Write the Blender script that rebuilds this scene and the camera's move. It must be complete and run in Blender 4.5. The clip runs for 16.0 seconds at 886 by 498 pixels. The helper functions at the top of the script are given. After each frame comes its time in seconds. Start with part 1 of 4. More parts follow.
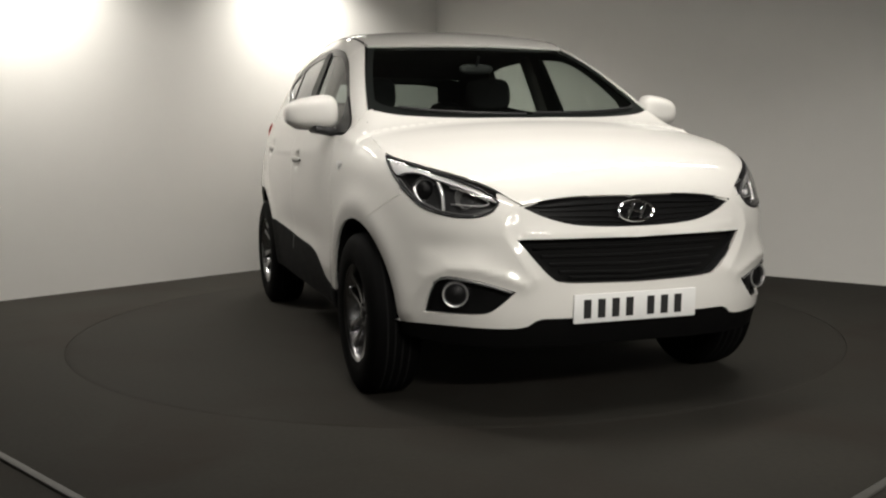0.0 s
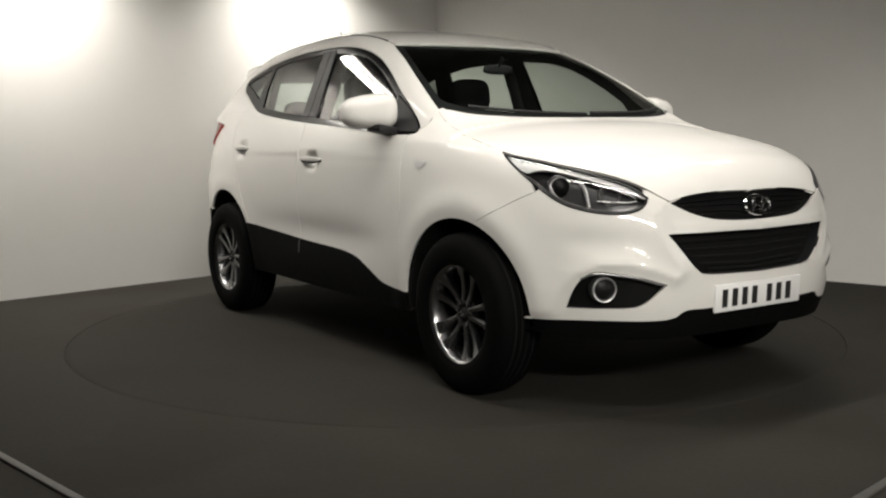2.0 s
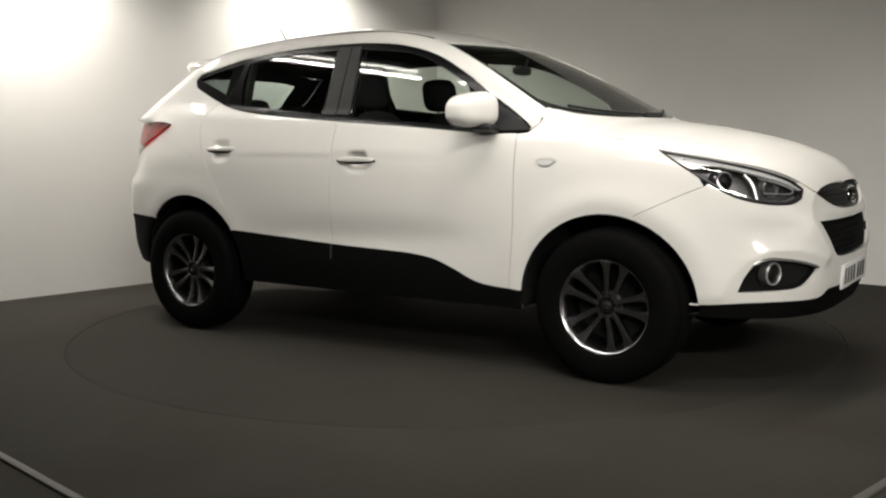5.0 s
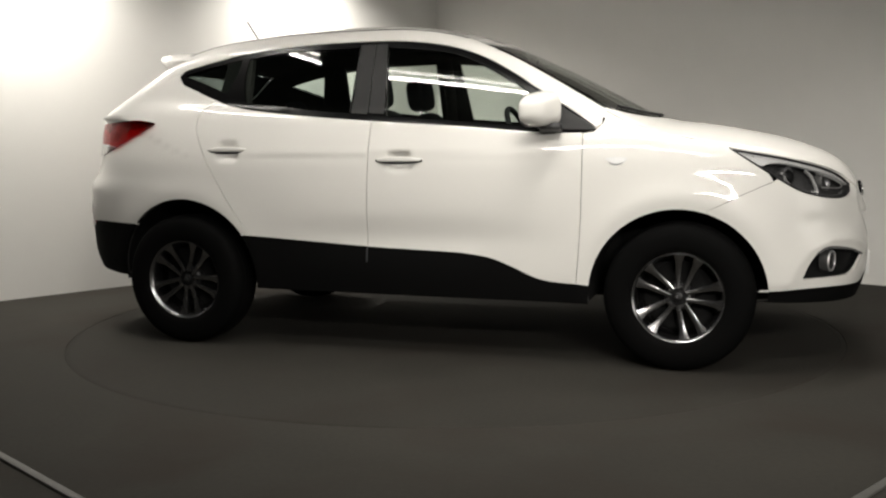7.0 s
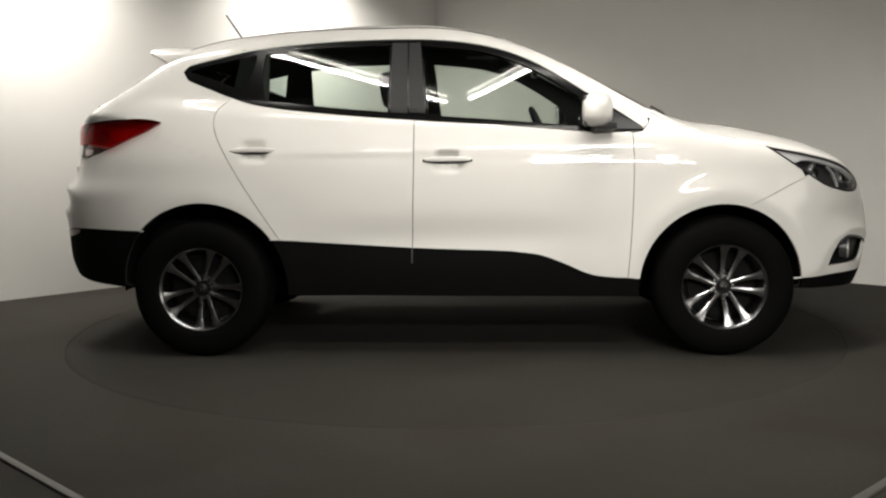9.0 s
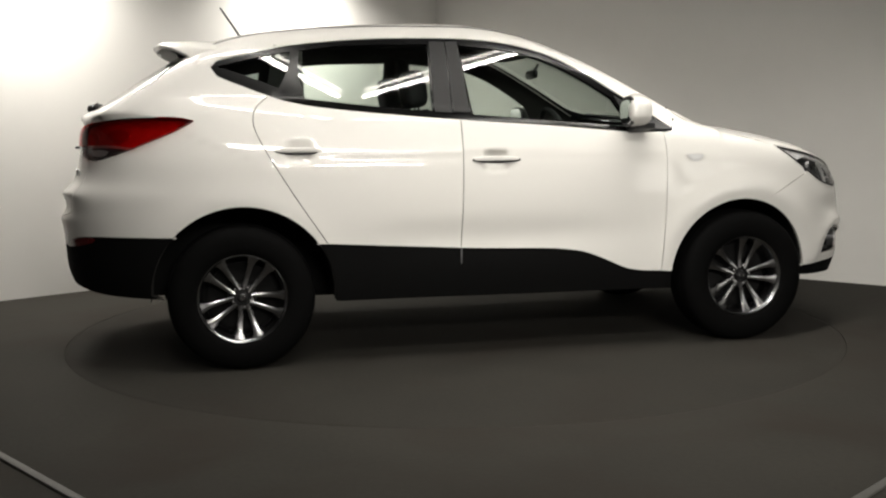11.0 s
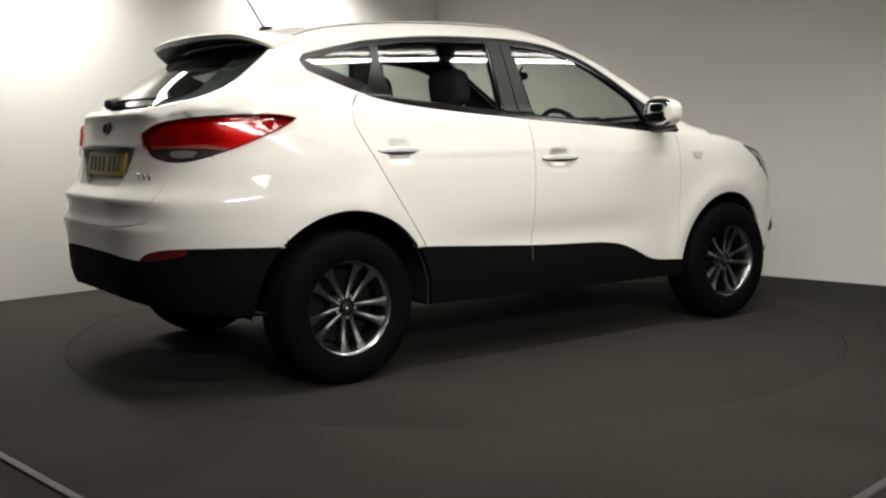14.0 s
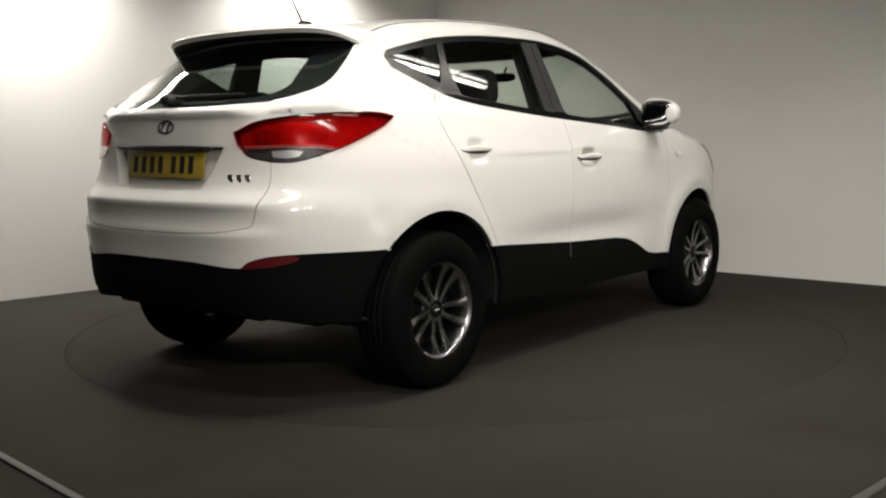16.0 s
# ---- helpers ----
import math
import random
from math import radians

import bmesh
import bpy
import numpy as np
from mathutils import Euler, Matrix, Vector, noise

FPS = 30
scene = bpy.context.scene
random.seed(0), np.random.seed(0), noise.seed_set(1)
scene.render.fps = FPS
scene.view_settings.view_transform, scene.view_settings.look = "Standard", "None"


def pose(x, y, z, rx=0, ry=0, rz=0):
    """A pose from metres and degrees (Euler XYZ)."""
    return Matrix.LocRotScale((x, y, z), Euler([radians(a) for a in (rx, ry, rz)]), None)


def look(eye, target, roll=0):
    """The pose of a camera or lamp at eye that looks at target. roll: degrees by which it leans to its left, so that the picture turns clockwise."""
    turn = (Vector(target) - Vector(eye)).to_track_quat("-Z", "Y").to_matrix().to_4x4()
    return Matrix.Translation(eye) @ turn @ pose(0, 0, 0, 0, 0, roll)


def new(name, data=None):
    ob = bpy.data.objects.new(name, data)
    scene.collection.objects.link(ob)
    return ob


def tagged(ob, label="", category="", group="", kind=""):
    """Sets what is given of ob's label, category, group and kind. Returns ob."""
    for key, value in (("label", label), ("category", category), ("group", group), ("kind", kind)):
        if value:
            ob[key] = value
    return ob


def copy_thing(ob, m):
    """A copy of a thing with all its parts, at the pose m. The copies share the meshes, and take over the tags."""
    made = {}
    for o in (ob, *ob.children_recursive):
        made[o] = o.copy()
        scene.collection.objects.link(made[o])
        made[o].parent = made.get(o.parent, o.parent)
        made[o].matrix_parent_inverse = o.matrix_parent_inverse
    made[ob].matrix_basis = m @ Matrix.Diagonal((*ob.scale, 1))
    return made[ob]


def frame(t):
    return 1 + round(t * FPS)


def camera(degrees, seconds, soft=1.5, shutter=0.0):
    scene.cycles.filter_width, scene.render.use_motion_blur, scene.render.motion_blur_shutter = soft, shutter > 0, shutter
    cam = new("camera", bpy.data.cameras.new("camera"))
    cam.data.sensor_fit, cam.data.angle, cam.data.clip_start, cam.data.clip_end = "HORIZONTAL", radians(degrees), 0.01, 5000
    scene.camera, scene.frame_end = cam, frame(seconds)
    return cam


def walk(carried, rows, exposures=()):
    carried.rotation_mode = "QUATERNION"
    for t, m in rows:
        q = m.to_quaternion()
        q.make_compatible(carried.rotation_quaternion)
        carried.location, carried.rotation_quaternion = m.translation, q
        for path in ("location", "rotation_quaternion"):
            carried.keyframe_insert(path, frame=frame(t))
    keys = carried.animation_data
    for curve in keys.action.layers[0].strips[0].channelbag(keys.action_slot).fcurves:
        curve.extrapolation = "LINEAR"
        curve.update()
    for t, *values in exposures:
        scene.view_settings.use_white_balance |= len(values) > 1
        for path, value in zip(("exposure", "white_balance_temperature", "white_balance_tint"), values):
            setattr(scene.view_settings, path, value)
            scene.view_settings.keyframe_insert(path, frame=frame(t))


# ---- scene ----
cam = camera(47.48, 16.0, soft=2.2)
EYE, TURN, PITCH = Vector((0, -5.944, 1.117)), radians(.58), radians(-6.43)
AIM = EYE + Vector((-math.sin(TURN) * math.cos(PITCH), math.cos(TURN) * math.cos(PITCH), math.sin(PITCH)))
walk(cam, [(0, look(EYE, AIM, -.66)), (16, look(EYE, AIM, -.66))], exposures=[(0, -.28), (1.5, -.20), (4, -.06), (8, 0.0), (16, .04)])

# ---- light: an indoor booth, lit by ceiling battens, tall panes and added fill rails ----
CEILING = 2.75
world = bpy.data.worlds.new("world")
scene.world = world
world.use_nodes = True
world.node_tree.nodes["Background"].inputs[0].default_value = (.02, .02, .02, 1)
world.node_tree.nodes["Background"].inputs[1].default_value = .3
WARM = (1.0, .955, .88)


def lamp(name, at, long, wide, watts, rz=0, rx=0, ry=0):
    data = bpy.data.lights.new(name, "AREA")
    data.shape, data.size, data.size_y, data.energy, data.color = "RECTANGLE", long, wide, watts, WARM
    ob = new(name, data)
    ob.matrix_world = pose(*at, rx, ry, rz)
    return ob


BATTENS = [(-.75, -1.78, 1.5, -31), (.66, -1.60, 1.6, 41), (1.92, -.52, 1.5, 41), (-2.12, -.52, 1.6, -51)]
POWER = [10, 13, 17, 11]
for (bx, by, long, rz), watts in zip(BATTENS, POWER):
    lamp("batten_light", (bx, by, CEILING - .115), long, .05, watts, rz).data.spread = radians(130)
# added fill: unseen light rails over the hall, tipped towards the booth
FILL_RAILS = [(.3, -3.4, 2.4, 11), (1.7, -7.2, 2.4, 84)]
for bx, by, long, watts in FILL_RAILS:
    lamp("rail_fill", (bx, by + .04, CEILING - .20), long, .10, watts, 0, 48).data.spread = radians(84)
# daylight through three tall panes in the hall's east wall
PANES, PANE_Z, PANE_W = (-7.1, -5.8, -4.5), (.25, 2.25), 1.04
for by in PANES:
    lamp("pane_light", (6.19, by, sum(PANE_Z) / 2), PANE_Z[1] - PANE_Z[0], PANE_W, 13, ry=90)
WASHERS = [(-1.05, 2.55), (-2.75, .9)]
for bx, by in WASHERS:
    lamp("washer_light", (bx, by, CEILING - .13), .8, .12, 36, 45, 0).data.spread = radians(144)

# ---- materials ----


def material(name, color, rough=.5, metal=0.0, coat=0.0, bump=0.0, scale=30.0, vary=.08, wear=0.0, spec=.5, coat_rough=.04, stain=None):
    """Paint, plastic, rubber or metal: grain and slow stains in its colour and roughness, and a fine relief."""
    m = bpy.data.materials.new(name)
    m.use_nodes = True
    nt = m.node_tree
    b = nt.nodes["Principled BSDF"]
    b.inputs["Roughness"].default_value, b.inputs["Metallic"].default_value = rough, metal
    b.inputs["Coat Weight"].default_value, b.inputs["Coat Roughness"].default_value = coat, coat_rough
    b.inputs["Specular IOR Level"].default_value = spec
    co = nt.nodes.new("ShaderNodeTexCoord")
    fine, slow = nt.nodes.new("ShaderNodeTexNoise"), nt.nodes.new("ShaderNodeTexNoise")
    fine.inputs["Scale"].default_value, slow.inputs["Scale"].default_value = scale, max(scale / 18, .8)
    fine.inputs["Detail"].default_value, slow.inputs["Detail"].default_value = 4, 3
    mix = nt.nodes.new("ShaderNodeMixRGB")
    mix.blend_type = "MULTIPLY"
    mix.inputs[0].default_value = 1
    ramp = nt.nodes.new("ShaderNodeMapRange")
    ramp.inputs["To Min"].default_value, ramp.inputs["To Max"].default_value = 1 - vary, 1 + vary
    add = nt.nodes.new("ShaderNodeMath")
    add.operation = "MULTIPLY_ADD"
    add.inputs[1].default_value = .4
    half = nt.nodes.new("ShaderNodeMath")
    half.operation = "MULTIPLY"
    half.inputs[1].default_value = .6
    for t in (fine, slow):
        nt.links.new(co.outputs["Object"], t.inputs["Vector"])
    nt.links.new(slow.outputs["Fac"], half.inputs[0])
    nt.links.new(fine.outputs["Fac"], add.inputs[0])
    nt.links.new(half.outputs[0], add.inputs[2])
    nt.links.new(add.outputs[0], ramp.inputs["Value"])
    mix.inputs[1].default_value = (*color, 1)
    nt.links.new(ramp.outputs[0], mix.inputs[2])
    last = mix
    if stain:
        # broad scuffs and spills with soft edges of their own
        patch, edge, spill = nt.nodes.new("ShaderNodeTexNoise"), nt.nodes.new("ShaderNodeMapRange"), nt.nodes.new("ShaderNodeMixRGB")
        patch.inputs["Scale"].default_value, patch.inputs["Detail"].default_value, patch.inputs["Distortion"].default_value = 1.1, 5, .8
        edge.inputs["From Min"].default_value, edge.inputs["From Max"].default_value, edge.inputs["To Max"].default_value = .48, .68, .85
        spill.inputs[2].default_value = (*stain, 1)
        nt.links.new(co.outputs["Object"], patch.inputs["Vector"])
        nt.links.new(patch.outputs["Fac"], edge.inputs["Value"])
        nt.links.new(edge.outputs[0], spill.inputs[0])
        nt.links.new(mix.outputs[0], spill.inputs[1])
        last = spill
    nt.links.new(last.outputs[0], b.inputs["Base Color"])
    if wear:
        rr = nt.nodes.new("ShaderNodeMapRange")
        rr.inputs["To Min"].default_value, rr.inputs["To Max"].default_value = max(rough - wear, .02), min(rough + wear, 1)
        nt.links.new(slow.outputs["Fac"], rr.inputs["Value"])
        nt.links.new(rr.outputs[0], b.inputs["Roughness"])
    if bump:
        bp = nt.nodes.new("ShaderNodeBump")
        bp.inputs["Strength"].default_value, bp.inputs["Distance"].default_value = bump, .002
        nt.links.new(fine.outputs["Fac"], bp.inputs["Height"])
        nt.links.new(bp.outputs[0], b.inputs["Normal"])
    return m


def glass(name, tint, ior=1.5, rough=.0):
    m = bpy.data.materials.new(name)
    m.use_nodes = True
    nt = m.node_tree
    nt.nodes.remove(nt.nodes["Principled BSDF"])
    clear, gloss, weight, mix = (nt.nodes.new(k) for k in ("ShaderNodeBsdfTransparent", "ShaderNodeBsdfGlossy", "ShaderNodeLayerWeight", "ShaderNodeMixShader"))
    power, scale = nt.nodes.new("ShaderNodeMath"), nt.nodes.new("ShaderNodeMath")
    power.operation, scale.operation = "POWER", "MULTIPLY_ADD"
    base = ((ior - 1) / (ior + 1)) ** 2 * 1.7
    power.inputs[1].default_value, scale.inputs[1].default_value, scale.inputs[2].default_value = 4.5, 1 - base, base
    weight.inputs["Blend"].default_value = .5
    clear.inputs[0].default_value = (*tint, 1)
    gloss.inputs["Roughness"].default_value = rough
    nt.links.new(weight.outputs["Facing"], power.inputs[0])
    nt.links.new(power.outputs[0], scale.inputs[0])
    nt.links.new(scale.outputs[0], mix.inputs[0])
    nt.links.new(clear.outputs[0], mix.inputs[1])
    nt.links.new(gloss.outputs[0], mix.inputs[2])
    nt.links.new(mix.outputs[0], nt.nodes["Material Output"].inputs[0])
    return m


def glow(name, color, strength):
    m = bpy.data.materials.new(name)
    m.use_nodes = True
    b = m.node_tree.nodes["Principled BSDF"]
    b.inputs["Base Color"].default_value = (.8, .8, .8, 1)
    b.inputs["Emission Color"].default_value, b.inputs["Emission Strength"].default_value = (*color, 1), strength
    return m


PAINT = material("white_paint", (.68, .667, .636), .55, coat=.75, vary=.015, scale=6, wear=.04, spec=.25, coat_rough=.035)
CLADDING = material("black_grained_plastic", (.0024, .0024, .0024), .75, bump=.25, scale=420, vary=.2, wear=.1, spec=.07)
TRIM = material("satin_black_trim", (.014, .014, .015), .42, vary=.15, scale=60, spec=.4)
PILLAR = material("gloss_black_window_trim", (.004, .004, .0042), .2, vary=.1, scale=40, spec=.16)
PILLAR_FILM = material("charcoal_pillar_film", (.022, .022, .0225), .45, bump=.1, vary=.12, scale=160, spec=.2)
GRILLE = material("dark_grille_plastic", (.0055, .0055, .0058), .4, vary=.2, scale=80, spec=.16)
CHROME = material("chrome", (.78, .78, .79), .12, 1.0, vary=.05, scale=20, wear=.05)
REFLECTOR = material("lamp_reflector", (.66, .66, .66), .3, .75, vary=.2, scale=60)
LAMP_DARK = material("smoked_lamp_housing", (.075, .075, .077), .3, .5, vary=.3, scale=60)
ALLOY = material("grey_machined_alloy", (.27, .27, .275), .25, 1.0, vary=.18, scale=50, wear=.1)
ALLOY_DARK = material("dark_alloy", (.018, .018, .019), .45, .6, vary=.2, scale=40)
RUBBER = material("tyre_rubber", (.0024, .0024, .0024), .72, bump=.3, scale=200, vary=.3, spec=.04)
BLACK = material("matt_black_liner", (.008, .008, .008), .9, vary=.2, scale=20, spec=.1)
LINING = material("dark_cabin_lining", (.035, .034, .032), .85, bump=.2, scale=200, vary=.15, spec=.15)
FABRIC = material("black_seat_fabric", (.022, .022, .023), .92, bump=.5, scale=350, vary=.2, spec=.15)
DASH = material("soft_black_dashboard", (.02, .02, .021), .7, bump=.2, scale=260, vary=.15, spec=.25)
PLATE_WHITE = material("white_number_plate", (.75, .75, .74), .35, vary=.04, scale=40)
# dimmed yellow: the tailgate recess's shade is put into the plate's colour
PLATE_YELLOW = material("yellow_number_plate", (.33, .24, .03), .4, vary=.05, scale=40)
INK = material("black_plate_ink", (.012, .012, .012), .5, vary=.1, scale=40)
MIRROR = material("mirror_glass", (.6, .6, .62), .04, 1.0, vary=.02, scale=4)
RED_REFLECTOR = material("dark_red_reflector", (.085, .008, .009), .25, coat=.6, vary=.25, scale=90)
GLASS = glass("tinted_green_glass", (.86, .92, .88), 1.42)
GLASS_DARK = glass("privacy_glass", (.46, .51, .49), 1.45)
LENS = glass("clear_lamp_lens", (.93, .93, .93), 1.45)
RED_LENS = glass("red_lamp_lens", (.70, .045, .040), 1.5, .09)
LAMP_DEEP = material("dark_lamp_bowl", (.26, .26, .26), .25, .5, vary=.3, scale=70)
LAMP_SILVER = material("silver_lamp_trim", (.72, .72, .72), .35, .25, vary=.1, scale=40)
LAMP_BOWL = material("red_lit_lamp_bowl", (.5, .5, .5), .3, .3, vary=.4, scale=60)
LAMP_PALE = material("pale_lamp_housing", (.62, .62, .62), .3, .2, vary=.75, scale=34)
TUBE = glow("lit_fluorescent_tube", WARM, 16)
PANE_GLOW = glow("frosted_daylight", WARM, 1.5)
# glow for the diffusers of the added hall rails
TUBE_SOFT = glow("fill_diffuser", WARM, 4)
WALL = material("white_emulsion_wall", (.74, .73, .70), .75, bump=.12, scale=90, vary=.035, wear=.08, spec=.2)
DARK_WALL = material("grey_painted_wall", (.28, .275, .26), .8, bump=.1, scale=60, vary=.06, spec=.2)
CEIL = material("dark_grey_ceiling_board", (.045, .044, .042), .85, bump=.1, scale=40, vary=.06, spec=.2)
FLOOR = material("charcoal_floor_covering", (.0298, .0280, .0238), .9, bump=.4, scale=44, vary=.42, wear=.08, spec=.12, stain=(.0262, .0222, .0182))
DISC = material("charcoal_turntable_covering", (.0268, .0251, .0214), .9, bump=.4, scale=44, vary=.42, wear=.08, spec=.12, stain=(.0230, .0196, .0162))
EDGE = material("dull_aluminium_strip", (.06, .058, .053), .6, .3, vary=.2, scale=40)
ENAMEL = material("white_enamel", (.7, .7, .68), .4, vary=.03, scale=20)

# ---- mesh helpers ----


class Shape:
    """Corners and faces, gathered bit by bit."""

    def __init__(self):
        self.v, self.f, self.n = [], [], []

    def add(self, verts, faces, nors=None):
        k = len(self.v)
        self.v += [tuple(p) for p in verts]
        self.f += [tuple(i + k for i in f) for f in faces]
        self.n += [tuple(p) for p in nors] if nors is not None else [None] * len(verts)
        return self

    def mirrored(self):
        s = Shape()
        s.v = [(x, -y, z) for x, y, z in self.v]
        s.f = [f[::-1] for f in self.f]
        s.n = [None if n is None else (n[0], -n[1], n[2]) for n in self.n]
        return s

    def both(self):
        return self.add(*[(m.v, m.f, m.n if m.n and m.n[0] is not None else None) for m in [self.mirrored()]][0])

    def moved(self, m):
        r = m.to_3x3()
        s = Shape()
        s.v = [tuple(m @ Vector(p)) for p in self.v]
        s.n = [None if n is None else tuple(r @ Vector(n)) for n in self.n]
        s.f = list(self.f)
        return s


def part(name, shape, mat, parent=None, label="", smooth=True, sharp=35):
    me = bpy.data.meshes.new(name)
    me.from_pydata(shape.v, [], shape.f)
    me.materials.append(mat)
    if smooth:
        me.shade_smooth()
        if shape.n and all(n is not None for n in shape.n):
            me.normals_split_custom_set_from_vertices(shape.n)
        else:
            me.set_sharp_from_angle(angle=radians(sharp))
    me.validate()
    ob = new(name, me)
    if parent:
        ob.parent = parent
    if label:
        tagged(ob, label)
    return ob


def box(x0, x1, y0, y1, z0, z1, bevel=0.0, seg=2):
    bm = bmesh.new()
    bmesh.ops.create_cube(bm, size=1)
    for v in bm.verts:
        v.co = Vector(((x0 + x1) / 2 + v.co.x * (x1 - x0), (y0 + y1) / 2 + v.co.y * (y1 - y0), (z0 + z1) / 2 + v.co.z * (z1 - z0)))
    if bevel:
        bmesh.ops.bevel(bm, geom=bm.edges[:], offset=bevel, segments=seg, affect="EDGES", profile=.5)
    return from_bm(bm)


def from_bm(bm):
    bm.verts.index_update()
    s = Shape().add([v.co[:] for v in bm.verts], [[v.index for v in f.verts] for f in bm.faces])
    bm.free()
    return s


def lathe(profile, n=48, axis="y", closed=False):
    """Turns (radius, along) pairs round the y, z or x axis."""
    v, f = [], []
    for r, h in profile:
        for i in range(n):
            c, s = r * math.cos(2 * math.pi * i / n), r * math.sin(2 * math.pi * i / n)
            v.append({"y": (c, h, s), "z": (c, s, h), "x": (h, c, s)}[axis])
    m = len(profile)
    for j in range(m if closed else m - 1):
        for i in range(n):
            a, b = j * n + i, j * n + (i + 1) % n
            c, d = ((j + 1) % m) * n + (i + 1) % n, ((j + 1) % m) * n + i
            f.append((a, b, c, d))
    return Shape().add(v, f)


def tube(pts, r, n=10, taper=None, close=False):
    """A round bar along the points."""
    pts = [Vector(p) for p in pts]
    v, f = [], []
    for i, p in enumerate(pts):
        t = ((pts[(i + 1) % len(pts)] - pts[i - 1]) if close else (pts[min(i + 1, len(pts) - 1)] - pts[max(i - 1, 0)])).normalized()
        a = t.cross(Vector((0, 0, 1)) if abs(t.z) < .9 else Vector((1, 0, 0))).normalized()
        b = t.cross(a)
        rr = r if taper is None else r + (taper - r) * i / (len(pts) - 1)
        v += [p + (a * math.cos(2 * math.pi * k / n) + b * math.sin(2 * math.pi * k / n)) * rr for k in range(n)]
    m = len(pts)
    for i in range(m if close else m - 1):
        for k in range(n):
            f.append((i * n + k, i * n + (k + 1) % n, ((i + 1) % m) * n + (k + 1) % n, ((i + 1) % m) * n + k))
    if not close:
        f += [tuple(range(n))[::-1], tuple((m - 1) * n + k for k in range(n))]
    return Shape().add(v, f)


def blob(cx, cy, cz, rx, ry, rz, power=2.6, nu=28, nv=16):
    """A rounded cushion: a ball with flattened sides."""
    def e(a, p):
        return math.copysign(abs(a) ** (2 / p), a)
    v, f = [], []
    for j in range(nv + 1):
        b = math.pi * (j / nv - .5)
        for i in range(nu):
            a = 2 * math.pi * i / nu
            v.append((cx + rx * e(math.cos(b), power) * e(math.cos(a), power), cy + ry * e(math.cos(b), power) * e(math.sin(a), power), cz + rz * e(math.sin(b), power)))
    for j in range(nv):
        for i in range(nu):
            f.append((j * nu + i, j * nu + (i + 1) % nu, (j + 1) * nu + (i + 1) % nu, (j + 1) * nu + i))
    return Shape().add(v, f)


# ---- the car's outer surface: x forward, y to its left, z up, origin on the floor midway between the axles ----
def spline(*pts):
    """A smooth function through the points (x, y), straight beyond its ends."""
    xs, ys = np.array([p[0] for p in pts], float), np.array([p[1] for p in pts], float)
    order = np.argsort(xs)
    xs, ys = xs[order], ys[order]
    d = np.diff(ys) / np.diff(xs)
    m = np.concatenate([[d[0]], (d[1:] * np.diff(xs)[:-1] + d[:-1] * np.diff(xs)[1:]) / (xs[2:] - xs[:-2]), [d[-1]]])

    def f(x):
        x = np.asarray(x, float)
        i = np.clip(np.searchsorted(xs, x) - 1, 0, len(xs) - 2)
        h = xs[i + 1] - xs[i]
        t = np.clip((x - xs[i]) / h, 0, 1)
        y = (2 * t ** 3 - 3 * t ** 2 + 1) * ys[i] + (t ** 3 - 2 * t ** 2 + t) * h * m[i] + (3 * t ** 2 - 2 * t ** 3) * ys[i + 1] + (t ** 3 - t ** 2) * h * m[i + 1]
        return y + np.minimum(x - xs[0], 0) * m[0] + np.maximum(x - xs[-1], 0) * m[-1]
    return f


NOSE = spline((.2, 2.07), (.32, 2.15), (.42, 2.185), (.55, 2.195), (.70, 2.185), (.8, 2.16), (.88, 2.13), (.95, 2.09), (1.05, 1.98))
TAIL = spline((.2, -2.02), (.35, -2.13), (.45, -2.175), (.6, -2.19), (.76, -2.20), (.84, -2.19), (.92, -2.135), (1.05, -2.10), (1.2, -2.09), (1.3, -2.02))
LIPS = spline((.60, 0), (.68, 0), (.700, -.002), (.732, -.004), (.766, .019), (.825, .012), (.852, -.008), (.874, -.005), (.90, 0), (.95, 0))
LEDGE = spline((1.05, 0), (1.09, 0), (1.13, .012), (1.175, .022), (1.205, .012), (1.226, -.020), (1.245, -.022), (1.28, 0))
SIDE = spline((.2, .85), (.3, .872), (.4, .886), (.5, .893), (.62, .899), (.75, .905), (.88, .905), (1.0, .895), (1.1, .868), (1.2, .83), (1.3, .785))
HOOD = spline((2.26, .72), (2.21, .82), (2.16, .895), (2.08, .965), (1.9, 1.05), (1.57, 1.135), (1.2, 1.185), (.9, 1.2), (-.2, 1.215), (-1, 1.26), (-1.5, 1.29), (-1.85, 1.285), (-2.0, 1.262), (-2.1, 1.238), (-2.2, 1.20))
ROOF = spline((1.40, 1.056), (1.12, 1.221), (.89, 1.346), (.60, 1.494), (.31, 1.619), (.10, 1.683), (-.05, 1.708), (-.38, 1.72), (-.7, 1.71), (-1.04, 1.685), (-1.37, 1.635), (-1.55, 1.575), (-1.68, 1.50), (-1.9, 1.36), (-2.03, 1.265), (-2.14, 1.13))


def CABIN(z):
    """Half-width of the cabin: tumblehome that grows steadily with height."""
    h = np.asarray(z, float) - 1.13
    return .840 - .36 * h - .105 * h * h


def smin(a, b, k):
    h = np.clip(.5 + .5 * (b - a) / k, 0, 1)
    return b + (a - b) * h - k * h * (1 - h)


def bell(x, z, cx, cz, r, wide):
    return np.exp(-((np.hypot(x - cx, z - cz) - r) / wide) ** 2)


